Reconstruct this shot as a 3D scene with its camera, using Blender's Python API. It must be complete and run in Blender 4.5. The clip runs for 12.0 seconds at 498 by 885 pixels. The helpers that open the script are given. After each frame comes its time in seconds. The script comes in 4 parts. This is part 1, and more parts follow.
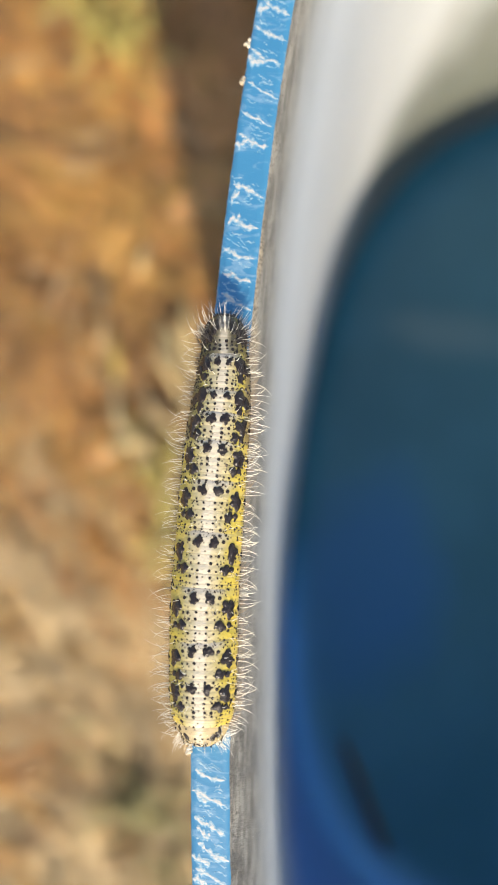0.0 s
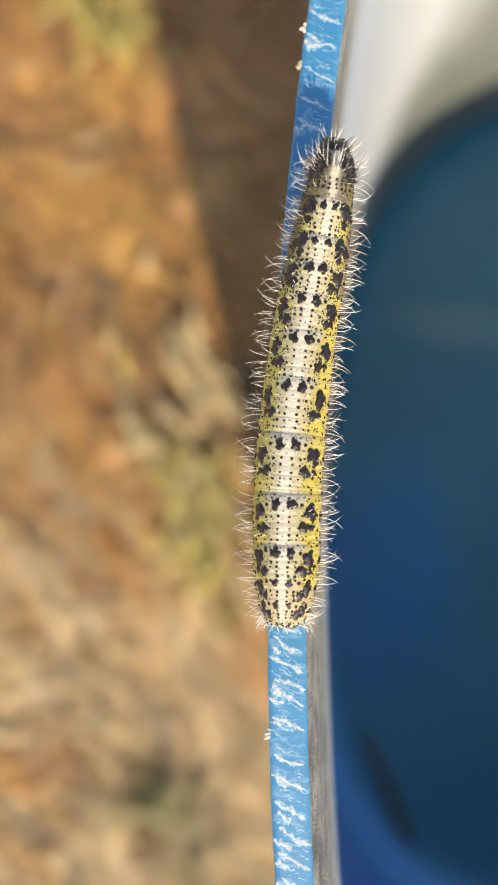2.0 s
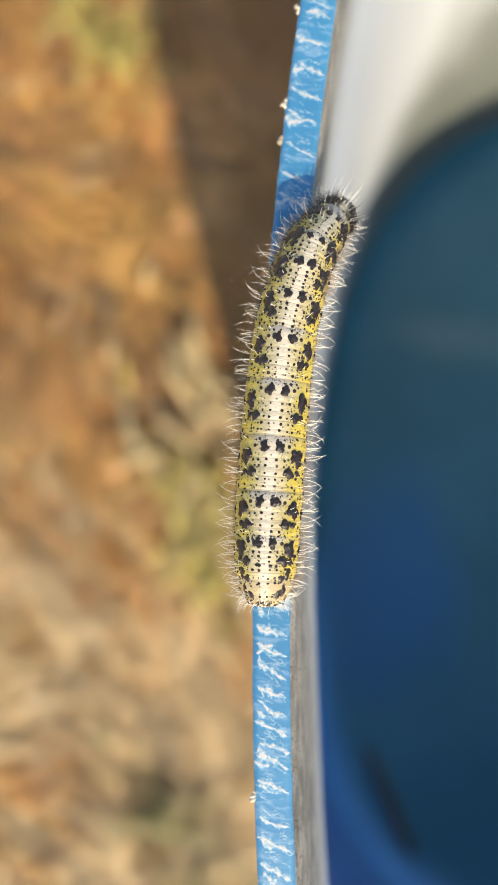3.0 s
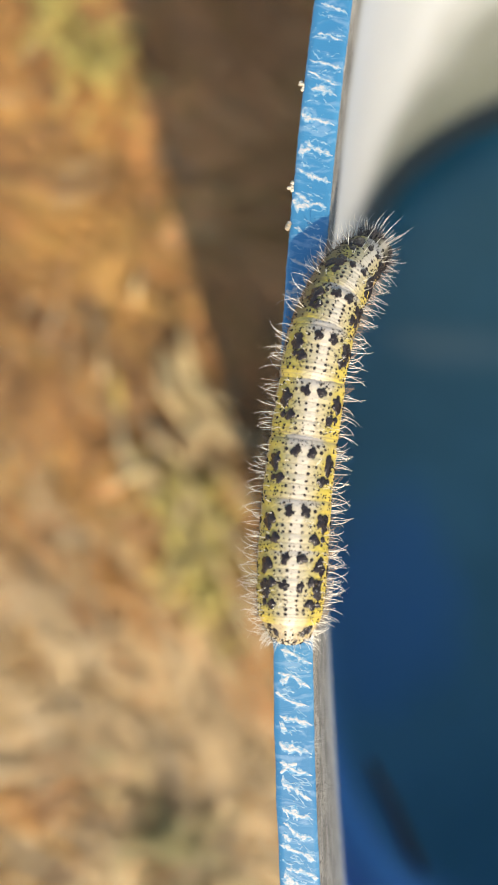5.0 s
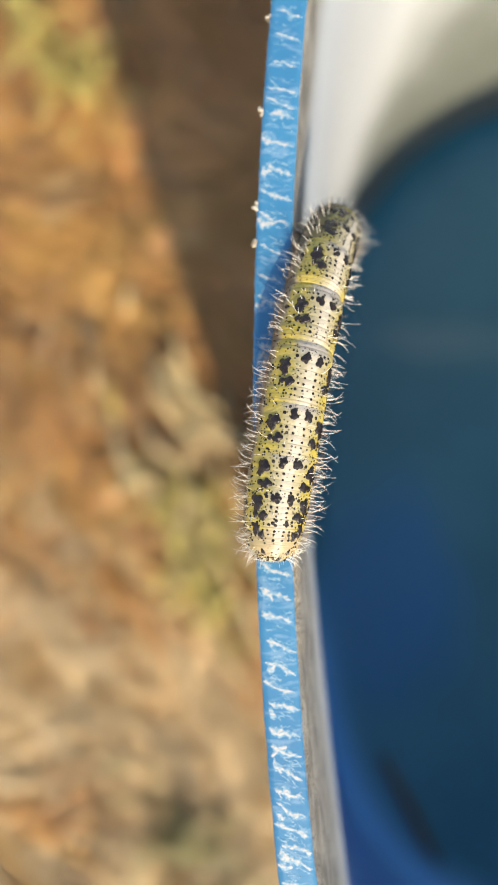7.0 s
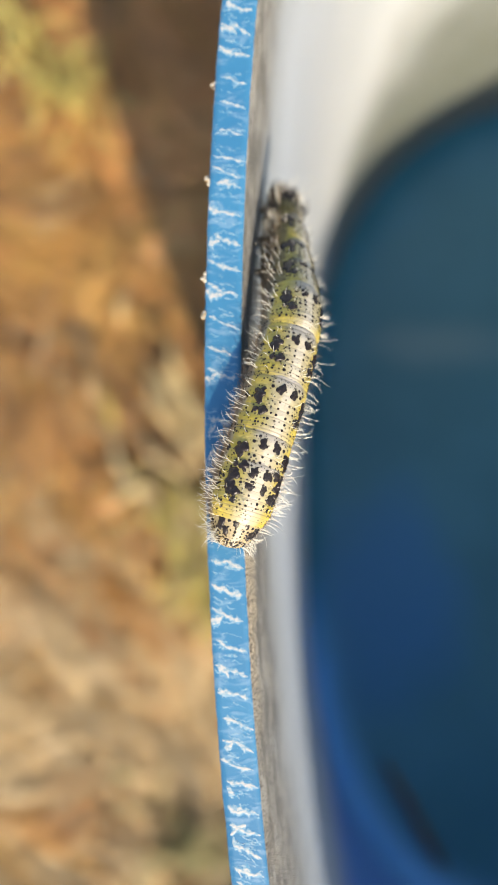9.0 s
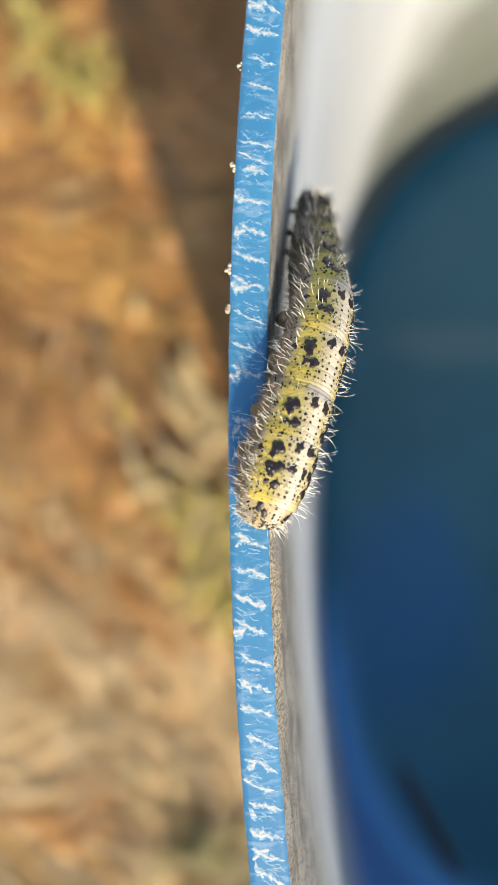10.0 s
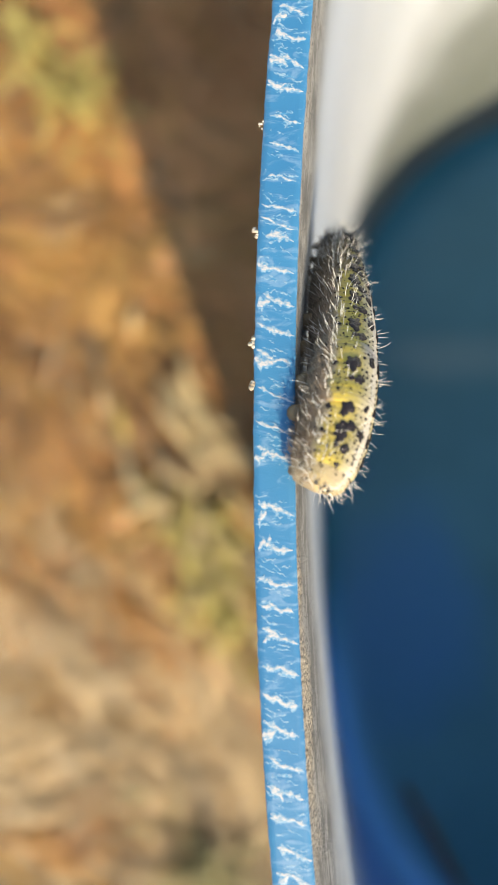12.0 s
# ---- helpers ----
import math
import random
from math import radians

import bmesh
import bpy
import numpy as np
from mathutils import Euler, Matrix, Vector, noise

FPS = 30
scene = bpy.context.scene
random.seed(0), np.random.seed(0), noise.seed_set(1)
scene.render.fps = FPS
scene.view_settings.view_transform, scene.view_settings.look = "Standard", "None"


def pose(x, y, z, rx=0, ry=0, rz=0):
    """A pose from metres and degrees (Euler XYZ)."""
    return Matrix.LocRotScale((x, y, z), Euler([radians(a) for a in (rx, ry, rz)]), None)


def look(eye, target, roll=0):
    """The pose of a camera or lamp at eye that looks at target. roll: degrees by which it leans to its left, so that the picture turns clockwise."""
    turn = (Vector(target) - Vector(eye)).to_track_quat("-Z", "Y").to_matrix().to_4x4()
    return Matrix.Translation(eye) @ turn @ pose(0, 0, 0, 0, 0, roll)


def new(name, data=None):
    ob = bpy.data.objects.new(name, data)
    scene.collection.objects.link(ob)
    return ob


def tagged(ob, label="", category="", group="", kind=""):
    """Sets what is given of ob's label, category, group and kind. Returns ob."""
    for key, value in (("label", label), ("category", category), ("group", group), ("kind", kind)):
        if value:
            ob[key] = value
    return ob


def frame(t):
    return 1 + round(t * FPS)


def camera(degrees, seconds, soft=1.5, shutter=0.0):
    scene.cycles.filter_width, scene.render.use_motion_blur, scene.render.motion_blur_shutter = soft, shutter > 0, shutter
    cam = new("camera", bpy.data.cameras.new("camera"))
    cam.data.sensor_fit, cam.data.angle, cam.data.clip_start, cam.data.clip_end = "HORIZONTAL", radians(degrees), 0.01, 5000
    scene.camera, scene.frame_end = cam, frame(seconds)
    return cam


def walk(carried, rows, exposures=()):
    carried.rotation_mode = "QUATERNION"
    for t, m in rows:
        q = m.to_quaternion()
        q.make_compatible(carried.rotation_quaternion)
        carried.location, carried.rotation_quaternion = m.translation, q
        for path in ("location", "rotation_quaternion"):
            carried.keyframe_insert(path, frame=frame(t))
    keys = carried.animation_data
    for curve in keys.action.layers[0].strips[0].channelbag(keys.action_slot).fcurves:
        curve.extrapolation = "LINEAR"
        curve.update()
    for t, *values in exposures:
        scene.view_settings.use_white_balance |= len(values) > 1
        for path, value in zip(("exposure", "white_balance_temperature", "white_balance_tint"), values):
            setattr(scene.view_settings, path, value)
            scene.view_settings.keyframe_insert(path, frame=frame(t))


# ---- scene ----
from math import atan, atan2, cos, exp, pi, sin, sqrt

# ---------------------------------------------------------------- camera
# A phone held a hand's width above the tub's rim, looking straight down.
PATH = [
    (0, 0.00952, -0.03981, 0.08201, 3.00, 2.21, 7.94),
    (0.5, 0.00850, -0.03590, 0.08123, 3.97, 2.73, 7.78),
    (1, 0.00408, -0.03394, 0.08474, 3.49, 2.20, 7.56),
    (1.5, 0.00228, -0.02795, 0.08614, 4.24, 2.51, 7.91),
    (2, 0.00321, -0.04194, 0.08225, 2.84, 2.42, 6.34),
    (2.5, 0.00493, -0.03856, 0.08212, 3.43, 2.96, 6.52),
    (3, 0.00459, -0.03545, 0.08444, 3.10, 2.70, 5.97),
    (3.2, 0.00624, -0.03355, 0.08369, 3.20, 2.70, 5.86),
    (4.8, 0.00284, -0.02769, 0.08097, 2.99, 2.23, 4.44),
    (5, 0.00131, -0.02539, 0.08038, 3.03, 2.22, 4.25),
    (5.5, 0.00240, -0.02476, 0.07903, 2.91, 2.13, 4.02),
    (6, 0.00239, -0.02521, 0.07552, 2.76, 2.12, 3.25),
    (6.5, 0.00469, -0.03607, 0.07893, 1.85, 2.27, 2.03),
    (7, 0.00369, -0.02531, 0.08559, 3.10, 2.34, 1.42),
    (7.2, 0.00824, -0.02521, 0.08658, 3.08, 2.34, 1.08),
    (8.8, 0.00723, -0.01898, 0.08539, 2.52, 2.71, 0.26),
    (9, 0.00885, -0.01719, 0.08491, 2.73, 2.71, 0.15),
    (9.5, 0.00857, -0.01772, 0.08179, 2.83, 2.92, -0.10),
    (10, 0.00746, -0.01673, 0.08028, 2.69, 3.63, 0.64),
    (10.5, 0.01153, -0.00990, 0.07821, 2.68, 3.23, 0.28),
    (11, 0.00861, -0.00904, 0.08090, 2.79, 3.65, 0.42),
    (11.5, 0.00776, -0.00941, 0.07750, 2.90, 3.45, 0.35),
    (12, 0.00416, -0.00909, 0.07524, 2.94, 3.27, 0.00),
]
cam = camera(33.0, 12.0, soft=1.2)
walk(cam, [(t, pose(x, y, z, rx, ry, rz)) for t, x, y, z, rx, ry, rz in PATH], exposures=[(0.0, 0.95, 7450, 9), (12.0, 0.95, 7450, 9)])
cam.data.dof.use_dof = True
cam.data.dof.focus_distance = 0.0788
cam.data.dof.aperture_fstop = 22.0

# ---------------------------------------------------------------- light
SUN_AZ, SUN_EL = 18.7, 37.0          # degrees from -y towards +x, and above the horizon
world = bpy.data.worlds.new("sky")
scene.world = world
world.use_nodes = True
wn = world.node_tree.nodes
sky = wn.new("ShaderNodeTexSky")
sky.sky_type = "NISHITA"
sky.sun_disc = False
sky.sun_elevation = radians(SUN_EL)
sky.sun_rotation = radians(180 - SUN_AZ)
wn["Background"].inputs["Strength"].default_value = 0.15
world.node_tree.links.new(sky.outputs[0], wn["Background"].inputs["Color"])
sun = new("sun", bpy.data.lights.new("sun", "SUN"))
sun.data.energy = 3.4
sun.data.angle = radians(0.53)
sun.data.color = (1.0, 0.90, 0.74)
SUN_WAY = Vector((cos(radians(SUN_EL)) * sin(radians(SUN_AZ)), -cos(radians(SUN_EL)) * cos(radians(SUN_AZ)), sin(radians(SUN_EL))))
sun.matrix_world = look(SUN_WAY * 3, (0, 0, 0))

# ---------------------------------------------------------------- sizes
RIM_X, RIM_Y = 0.20374, -0.0050      # the tub's axis at the rim
RA, RB = 0.19975, 0.30275               # half width and half length of the oval, inside
WALL = 0.00375                       # thickness of the cut rim
SLANT_X, SLANT_Y = -0.031, 0.080     # the walls lean, metres sideways per metre of height
TAPER = 0.106                         # the ends draw in towards the bottom
FLOOR_Z, GROUND_Z = -0.450, -0.570
MM = 0.001


# ---------------------------------------------------------------- materials
class Nodes:
    """A material's node tree, with short calls."""

    def __init__(self, name):
        self.mat = bpy.data.materials.new(name)
        self.mat.use_nodes = True
        self.tree = self.mat.node_tree
        self.bsdf = self.tree.nodes["Principled BSDF"]

    def add(self, kind, **values):
        n = self.tree.nodes.new("ShaderNode" + kind)
        for key, v in values.items():
            n.inputs[key].default_value = v
        return n

    def link(self, a, b):
        self.tree.links.new(a, b)

    def coords(self, scale=(1, 1, 1), which="Object"):
        c, m = self.add("TexCoord"), self.add("Mapping")
        m.inputs["Scale"].default_value = scale
        self.link(c.outputs[which], m.inputs["Vector"])
        return m.outputs[0]

    def noise(self, at, scale, detail=4.0, rough=0.55, distortion=0.0):
        n = self.add("TexNoise", Scale=scale, Detail=detail, Roughness=rough, Distortion=distortion)
        self.link(at, n.inputs["Vector"])
        return n.outputs["Fac"]

    def ramp(self, fac, *stops):
        n = self.add("ValToRGB")
        e = n.color_ramp.elements
        while len(e) < len(stops):
            e.new(0.5)
        for el, (p, col) in zip(e, stops):
            el.position, el.color = p, (*col, 1) if len(col) == 3 else col
        self.link(fac, n.inputs["Fac"])
        return n.outputs["Color"]

    def mix(self, fac, a, b, kind="MIX"):
        n = self.add("MixRGB")
        n.blend_type = kind
        for socket, v in zip(("Fac", "Color1", "Color2"), (fac, a, b)):
            if hasattr(v, "links"):
                self.link(v, n.inputs[socket])
            else:
                n.inputs[socket].default_value = v if socket == "Fac" else (*v, 1)
        return n.outputs["Color"]

    def math(self, op, a, b=0.0, clamp=False):
        n = self.add("Math")
        n.operation, n.use_clamp = op, clamp
        for k, v in enumerate((a, b)):
            if hasattr(v, "links"):
                self.link(v, n.inputs[k])
            else:
                n.inputs[k].default_value = v
        return n.outputs[0]

    def bump(self, height, strength, distance):
        n = self.add("Bump", Strength=strength, Distance=distance)
        self.link(height, n.inputs["Height"])
        self.link(n.outputs[0], self.bsdf.inputs["Normal"])

    def done(self, colour=None, rough=0.5, **more):
        if colour is not None:
            if hasattr(colour, "links"):
                self.link(colour, self.bsdf.inputs["Base Color"])
            else:
                self.bsdf.inputs["Base Color"].default_value = (*colour, 1)
        if hasattr(rough, "links"):
            self.link(rough, self.bsdf.inputs["Roughness"])
        else:
            self.bsdf.inputs["Roughness"].default_value = rough
        for key, v in more.items():
            self.bsdf.inputs[key.replace("_", " ")].default_value = v
        return self.mat


def soil_zone(n, at):
    """0 on the golden litter, 1 on the pale sandy soil towards -y."""
    sep = n.add("SeparateXYZ")
    n.link(at, sep.inputs[0])
    lean = n.math("ADD", n.math("MULTIPLY", sep.outputs["Y"], -3.4), n.math("MULTIPLY", n.noise(at, 11, 3, 0.6), 1.3))
    away = n.math("ADD", n.math("MULTIPLY", sep.outputs["X"], sep.outputs["X"]), n.math("MULTIPLY", sep.outputs["Y"], sep.outputs["Y"]))
    near = n.math("DIVIDE", 1.0, n.math("ADD", 1.0, n.math("POWER", n.math("MULTIPLY", away, 2.2), 2.0)))
    lean = n.math("ADD", lean, n.math("MULTIPLY", sep.outputs["X"], -0.9))
    drift = n.math("MULTIPLY", n.noise(at, 1.7, 4, 0.6, 0.6), 1.4)
    lean = n.math("ADD", n.math("MULTIPLY", lean, near), n.math("MULTIPLY", drift, n.math("SUBTRACT", 1.0, near)))
    return n.ramp(lean, (0.72, (0, 0, 0)), (1.15, (0.85, 0.85, 0.85)))


def ground_material():
    n = Nodes("dry_ground")
    at = n.coords()
    turned = n.coords((1.0, 0.32, 1.0))
    turned.node.inputs["Rotation"].default_value = (0, 0, radians(-38))
    big = n.noise(at, 9, 3, 0.5, 0.8)
    mid = n.noise(turned, 60, 4, 0.6)
    fine = n.noise(turned, 420, 4, 0.7)
    col = n.ramp(big, (0.32, (0.31, 0.138, 0.048)), (0.46, (0.39, 0.192, 0.065)), (0.58, (0.47, 0.27, 0.095)), (0.70, (0.38, 0.28, 0.085)))
    col = n.mix(soil_zone(n, at), col, (0.48, 0.36, 0.225))
    loose = n.math("SUBTRACT", 1.0, n.math("MULTIPLY", soil_zone(n, at), 0.8))
    col = n.mix(n.math("MULTIPLY", n.ramp(mid, (0.34, (0.6, 0.6, 0.6)), (0.50, (0, 0, 0))), loose), col, (0.22, 0.11, 0.05))
    col = n.mix(n.math("MULTIPLY", n.ramp(mid, (0.55, (0, 0, 0)), (0.72, (0.45, 0.45, 0.45))), loose), col, (0.66, 0.48, 0.28))
    # warm lift of the shaded ground at the tub's foot, put into the colour
    sep = n.add("SeparateXYZ")
    n.link(at, sep.inputs[0])
    foot = n.math("ADD", n.math("ADD", n.math("MULTIPLY", sep.outputs["X"], 9.0), n.math("MULTIPLY", sep.outputs["Y"], 2.5)), n.math("MULTIPLY", n.noise(at, 20, 4, 0.6), 1.4))
    away = n.math("ADD", n.math("MULTIPLY", sep.outputs["X"], sep.outputs["X"]), n.math("MULTIPLY", sep.outputs["Y"], sep.outputs["Y"]))
    near = n.math("DIVIDE", 1.0, n.math("ADD", 1.0, n.math("POWER", n.math("MULTIPLY", away, 3.0), 4.0)))
    drift = n.math("MULTIPLY", near, n.ramp(n.math("ADD", foot, 0.10), (0.25, (0, 0, 0)), (0.75, (0.85, 0.85, 0.85))))
    col = n.mix(drift, col, n.mix(mid, (0.50, 0.23, 0.09), (0.74, 0.38, 0.16)))
    col = n.mix(0.25, col, n.ramp(fine, (0.35, (0.26, 0.15, 0.07)), (0.65, (0.80, 0.60, 0.36))))
    n.bump(fine, 0.6, 0.004)
    return n.done(col, 0.95)


def straw_material(name, a, b):
    n = Nodes(name)
    g = n.add("NewGeometry")
    col = n.ramp(g.outputs["Random Per Island"], (0.0, a), (1.0, b))
    col = n.mix(n.math("MULTIPLY", n.noise(n.coords(), 150, 3), 0.5), col, [v * 0.6 for v in b])
    return n.done(col, 0.7)


def blue_plastic(name, scuffed):
    n = Nodes(name)
    at = n.coords()
    broad = n.noise(at, 90, 3)
    base = n.mix(broad, (0.017, 0.138, 0.295), (0.042, 0.215, 0.385))
    fine = n.noise(at, 2200, 5, 0.65)
    if scuffed:
        cross = n.noise(n.coords((0.35, 1.0, 1.0)), 900, 4, 0.6, 1.2)
        worn = n.ramp(cross, (0.52, (0, 0, 0)), (0.64, (1, 1, 1)))
        worn = n.math("MULTIPLY", worn, n.math("MULTIPLY", fine, 0.55))
        base = n.mix(worn, base, (0.34, 0.46, 0.58))
        n.bump(n.math("ADD", cross, n.math("MULTIPLY", fine, 0.5)), 0.22, 0.0002)
    else:
        n.bump(fine, 0.25, 0.0002)
    return n.done(base, n.math("ADD", 0.32, n.math("MULTIPLY", fine, 0.35)))


def lining_material():
    """Chalky plastic inside the tub, with a brown silt line under the rim."""
    n = Nodes("chalky_lining")
    at = n.coords()
    broad = n.noise(at, 28, 4, 0.6)
    streak = n.noise(n.coords((1, 0.22, 0.6)), 900, 4, 0.65)
    grain = n.noise(n.coords((1, 1, 0.5)), 3600, 3, 0.7)
    col = n.ramp(broad, (0.3, (0.55, 0.59, 0.62)), (0.7, (0.63, 0.66, 0.69)))
    sep = n.add("SeparateXYZ")
    n.link(n.add("TexCoord").outputs["Object"], sep.inputs[0])
    height = n.math("ADD", sep.outputs["Z"], n.math("MULTIPLY", n.noise(n.coords((1, 1, 0.3)), 70, 4), 0.020))
    silt = n.ramp(n.math("DIVIDE", n.math("SUBTRACT", height, 0.525), 0.055, True), (0.0, (0.03, 0.03, 0.03)), (0.55, (0.35, 0.35, 0.35)), (0.86, (0.95, 0.95, 0.95)))
    crust = n.ramp(n.math("DIVIDE", n.math("SUBTRACT", height, 0.5770), 0.005, True), (0.0, (0, 0, 0)), (0.5, (1, 1, 1)))
    # the crust is thickest on one stretch and flakes off past it
    off = n.math("DIVIDE", n.math("ADD", sep.outputs["Y"], 0.021), 0.013)
    thick = n.math("DIVIDE", 1.0, n.math("ADD", 1.0, n.math("POWER", n.math("MULTIPLY", off, off), 2.0)))
    thick = n.math("ADD", n.math("MULTIPLY", thick, 0.85), n.math("MULTIPLY", n.math("SUBTRACT", n.noise(at, 130, 3, 0.6), 0.5), 1.1))
    crust = n.math("MULTIPLY", crust, n.math("ADD", thick, 0.08, True))
    grey = n.mix(n.ramp(streak, (0.42, (0, 0, 0)), (0.60, (1, 1, 1))), (0.37, 0.34, 0.295), (0.145, 0.13, 0.11))
    tan = n.mix(n.ramp(grain, (0.44, (0, 0, 0)), (0.58, (1, 1, 1))), (0.17, 0.125, 0.08), (0.66, 0.54, 0.38))
    brown = n.mix(crust, grey, tan)
    brown = n.mix(n.ramp(grain, (0.38, (0.9, 0.9, 0.9)), (0.46, (0, 0, 0))), brown, (0.06, 0.05, 0.04))
    col = n.mix(silt, col, brown)
    # slanting green-grey shade painted low on one end, bare blue plastic on the other
    wave = n.math("MULTIPLY", n.noise(n.coords((1, 1, 0.7)), 16, 3), 0.10)
    end_shade = n.math("ADD", n.math("SUBTRACT", n.math("MULTIPLY", n.math("SUBTRACT", sep.outputs["Y"], 0.125), 0.55), n.math("SUBTRACT", sep.outputs["Z"], 0.215)), wave)
    col = n.mix(n.ramp(n.math("MULTIPLY", end_shade, 9.0, True), (0.0, (0, 0, 0)), (0.55, (0.9, 0.9, 0.9)), (1.0, (1, 1, 1))), col, n.mix(broad, (0.128, 0.146, 0.128), (0.182, 0.196, 0.170)))
    bare = n.math("ADD", n.math("SUBTRACT", n.math("MULTIPLY", n.math("ADD", sep.outputs["Y"], 0.165), -4.0), n.math("SUBTRACT", sep.outputs["Z"], 0.20)), wave)
    col = n.mix(n.ramp(n.math("MULTIPLY", bare, 6.0, True), (0.0, (0, 0, 0)), (0.7, (0.85, 0.85, 0.85)), (1.0, (0.95, 0.95, 0.95))), col, (0.07, 0.27, 0.72))
    n.bump(n.math("ADD", grain, n.math("MULTIPLY", streak, 0.3)), 0.6, 0.0004)
    return n.done(col, n.math("ADD", 0.35, n.math("MULTIPLY", grain, 0.4)))


def floor_material():
    n = Nodes("blue_tub_floor")
    at = n.coords()
    sep = n.add("SeparateXYZ")
    n.link(at, sep.inputs[0])
    uneven = n.math("MULTIPLY", n.math("SUBTRACT", n.noise(at, 22, 4), 0.5), 1.3)

    def patch(x, y, wide, long):
        dx = n.math("DIVIDE", n.math("SUBTRACT", sep.outputs["X"], x), wide)
        dy = n.math("DIVIDE", n.math("SUBTRACT", sep.outputs["Y"], y), long)
        far = n.math("ADD", n.math("MULTIPLY", dx, dx), n.math("MULTIPLY", dy, dy))
        return n.math("SUBTRACT", 1.15, n.math("ADD", far, uneven), True)

    broad = n.noise(at, 9, 3)
    col = n.ramp(broad, (0.40, (0.020, 0.140, 0.198)), (0.66, (0.031, 0.172, 0.246)))
    col = n.mix(n.math("MULTIPLY", patch(-0.130, -0.085, 0.050, 0.080), 0.75), col, (0.014, 0.15, 0.35))   # rinsed clean
    col = n.mix(n.math("MULTIPLY", patch(-0.100, 0.075, 0.050, 0.018), 0.4), col, (0.17, 0.27, 0.30))     # paler smear
    # lit, brighter blue put into the colour where the bottom curves up on one end
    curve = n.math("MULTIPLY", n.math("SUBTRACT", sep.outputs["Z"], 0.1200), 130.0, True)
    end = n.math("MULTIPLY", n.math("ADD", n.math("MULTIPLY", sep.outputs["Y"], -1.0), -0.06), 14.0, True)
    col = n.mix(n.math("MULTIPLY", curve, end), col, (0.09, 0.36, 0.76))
    n.bump(n.noise(at, 300, 3), 0.3, 0.001)
    return n.done(col, 0.5)


def scuff_material(name, a, b, fray):
    """Frayed plastic, whitened where it is torn most."""
    n = Nodes(name)
    at = n.coords((0.6, 1.0, 1.0))
    fine = n.noise(at, 3800, 4, 0.65)
    col = n.mix(n.ramp(fine, (fray, (0, 0, 0)), (fray + 0.16, (1, 1, 1))), a, b)
    n.bump(fine, 0.3, 0.0002)
    return n.done(col, 0.55)


def grit_material():
    n = Nodes("grit")
    col = n.ramp(n.noise(n.coords(), 1500, 3), (0.35, (0.30, 0.24, 0.16)), (0.65, (0.72, 0.66, 0.56)))
    return n.done(col, 0.9)


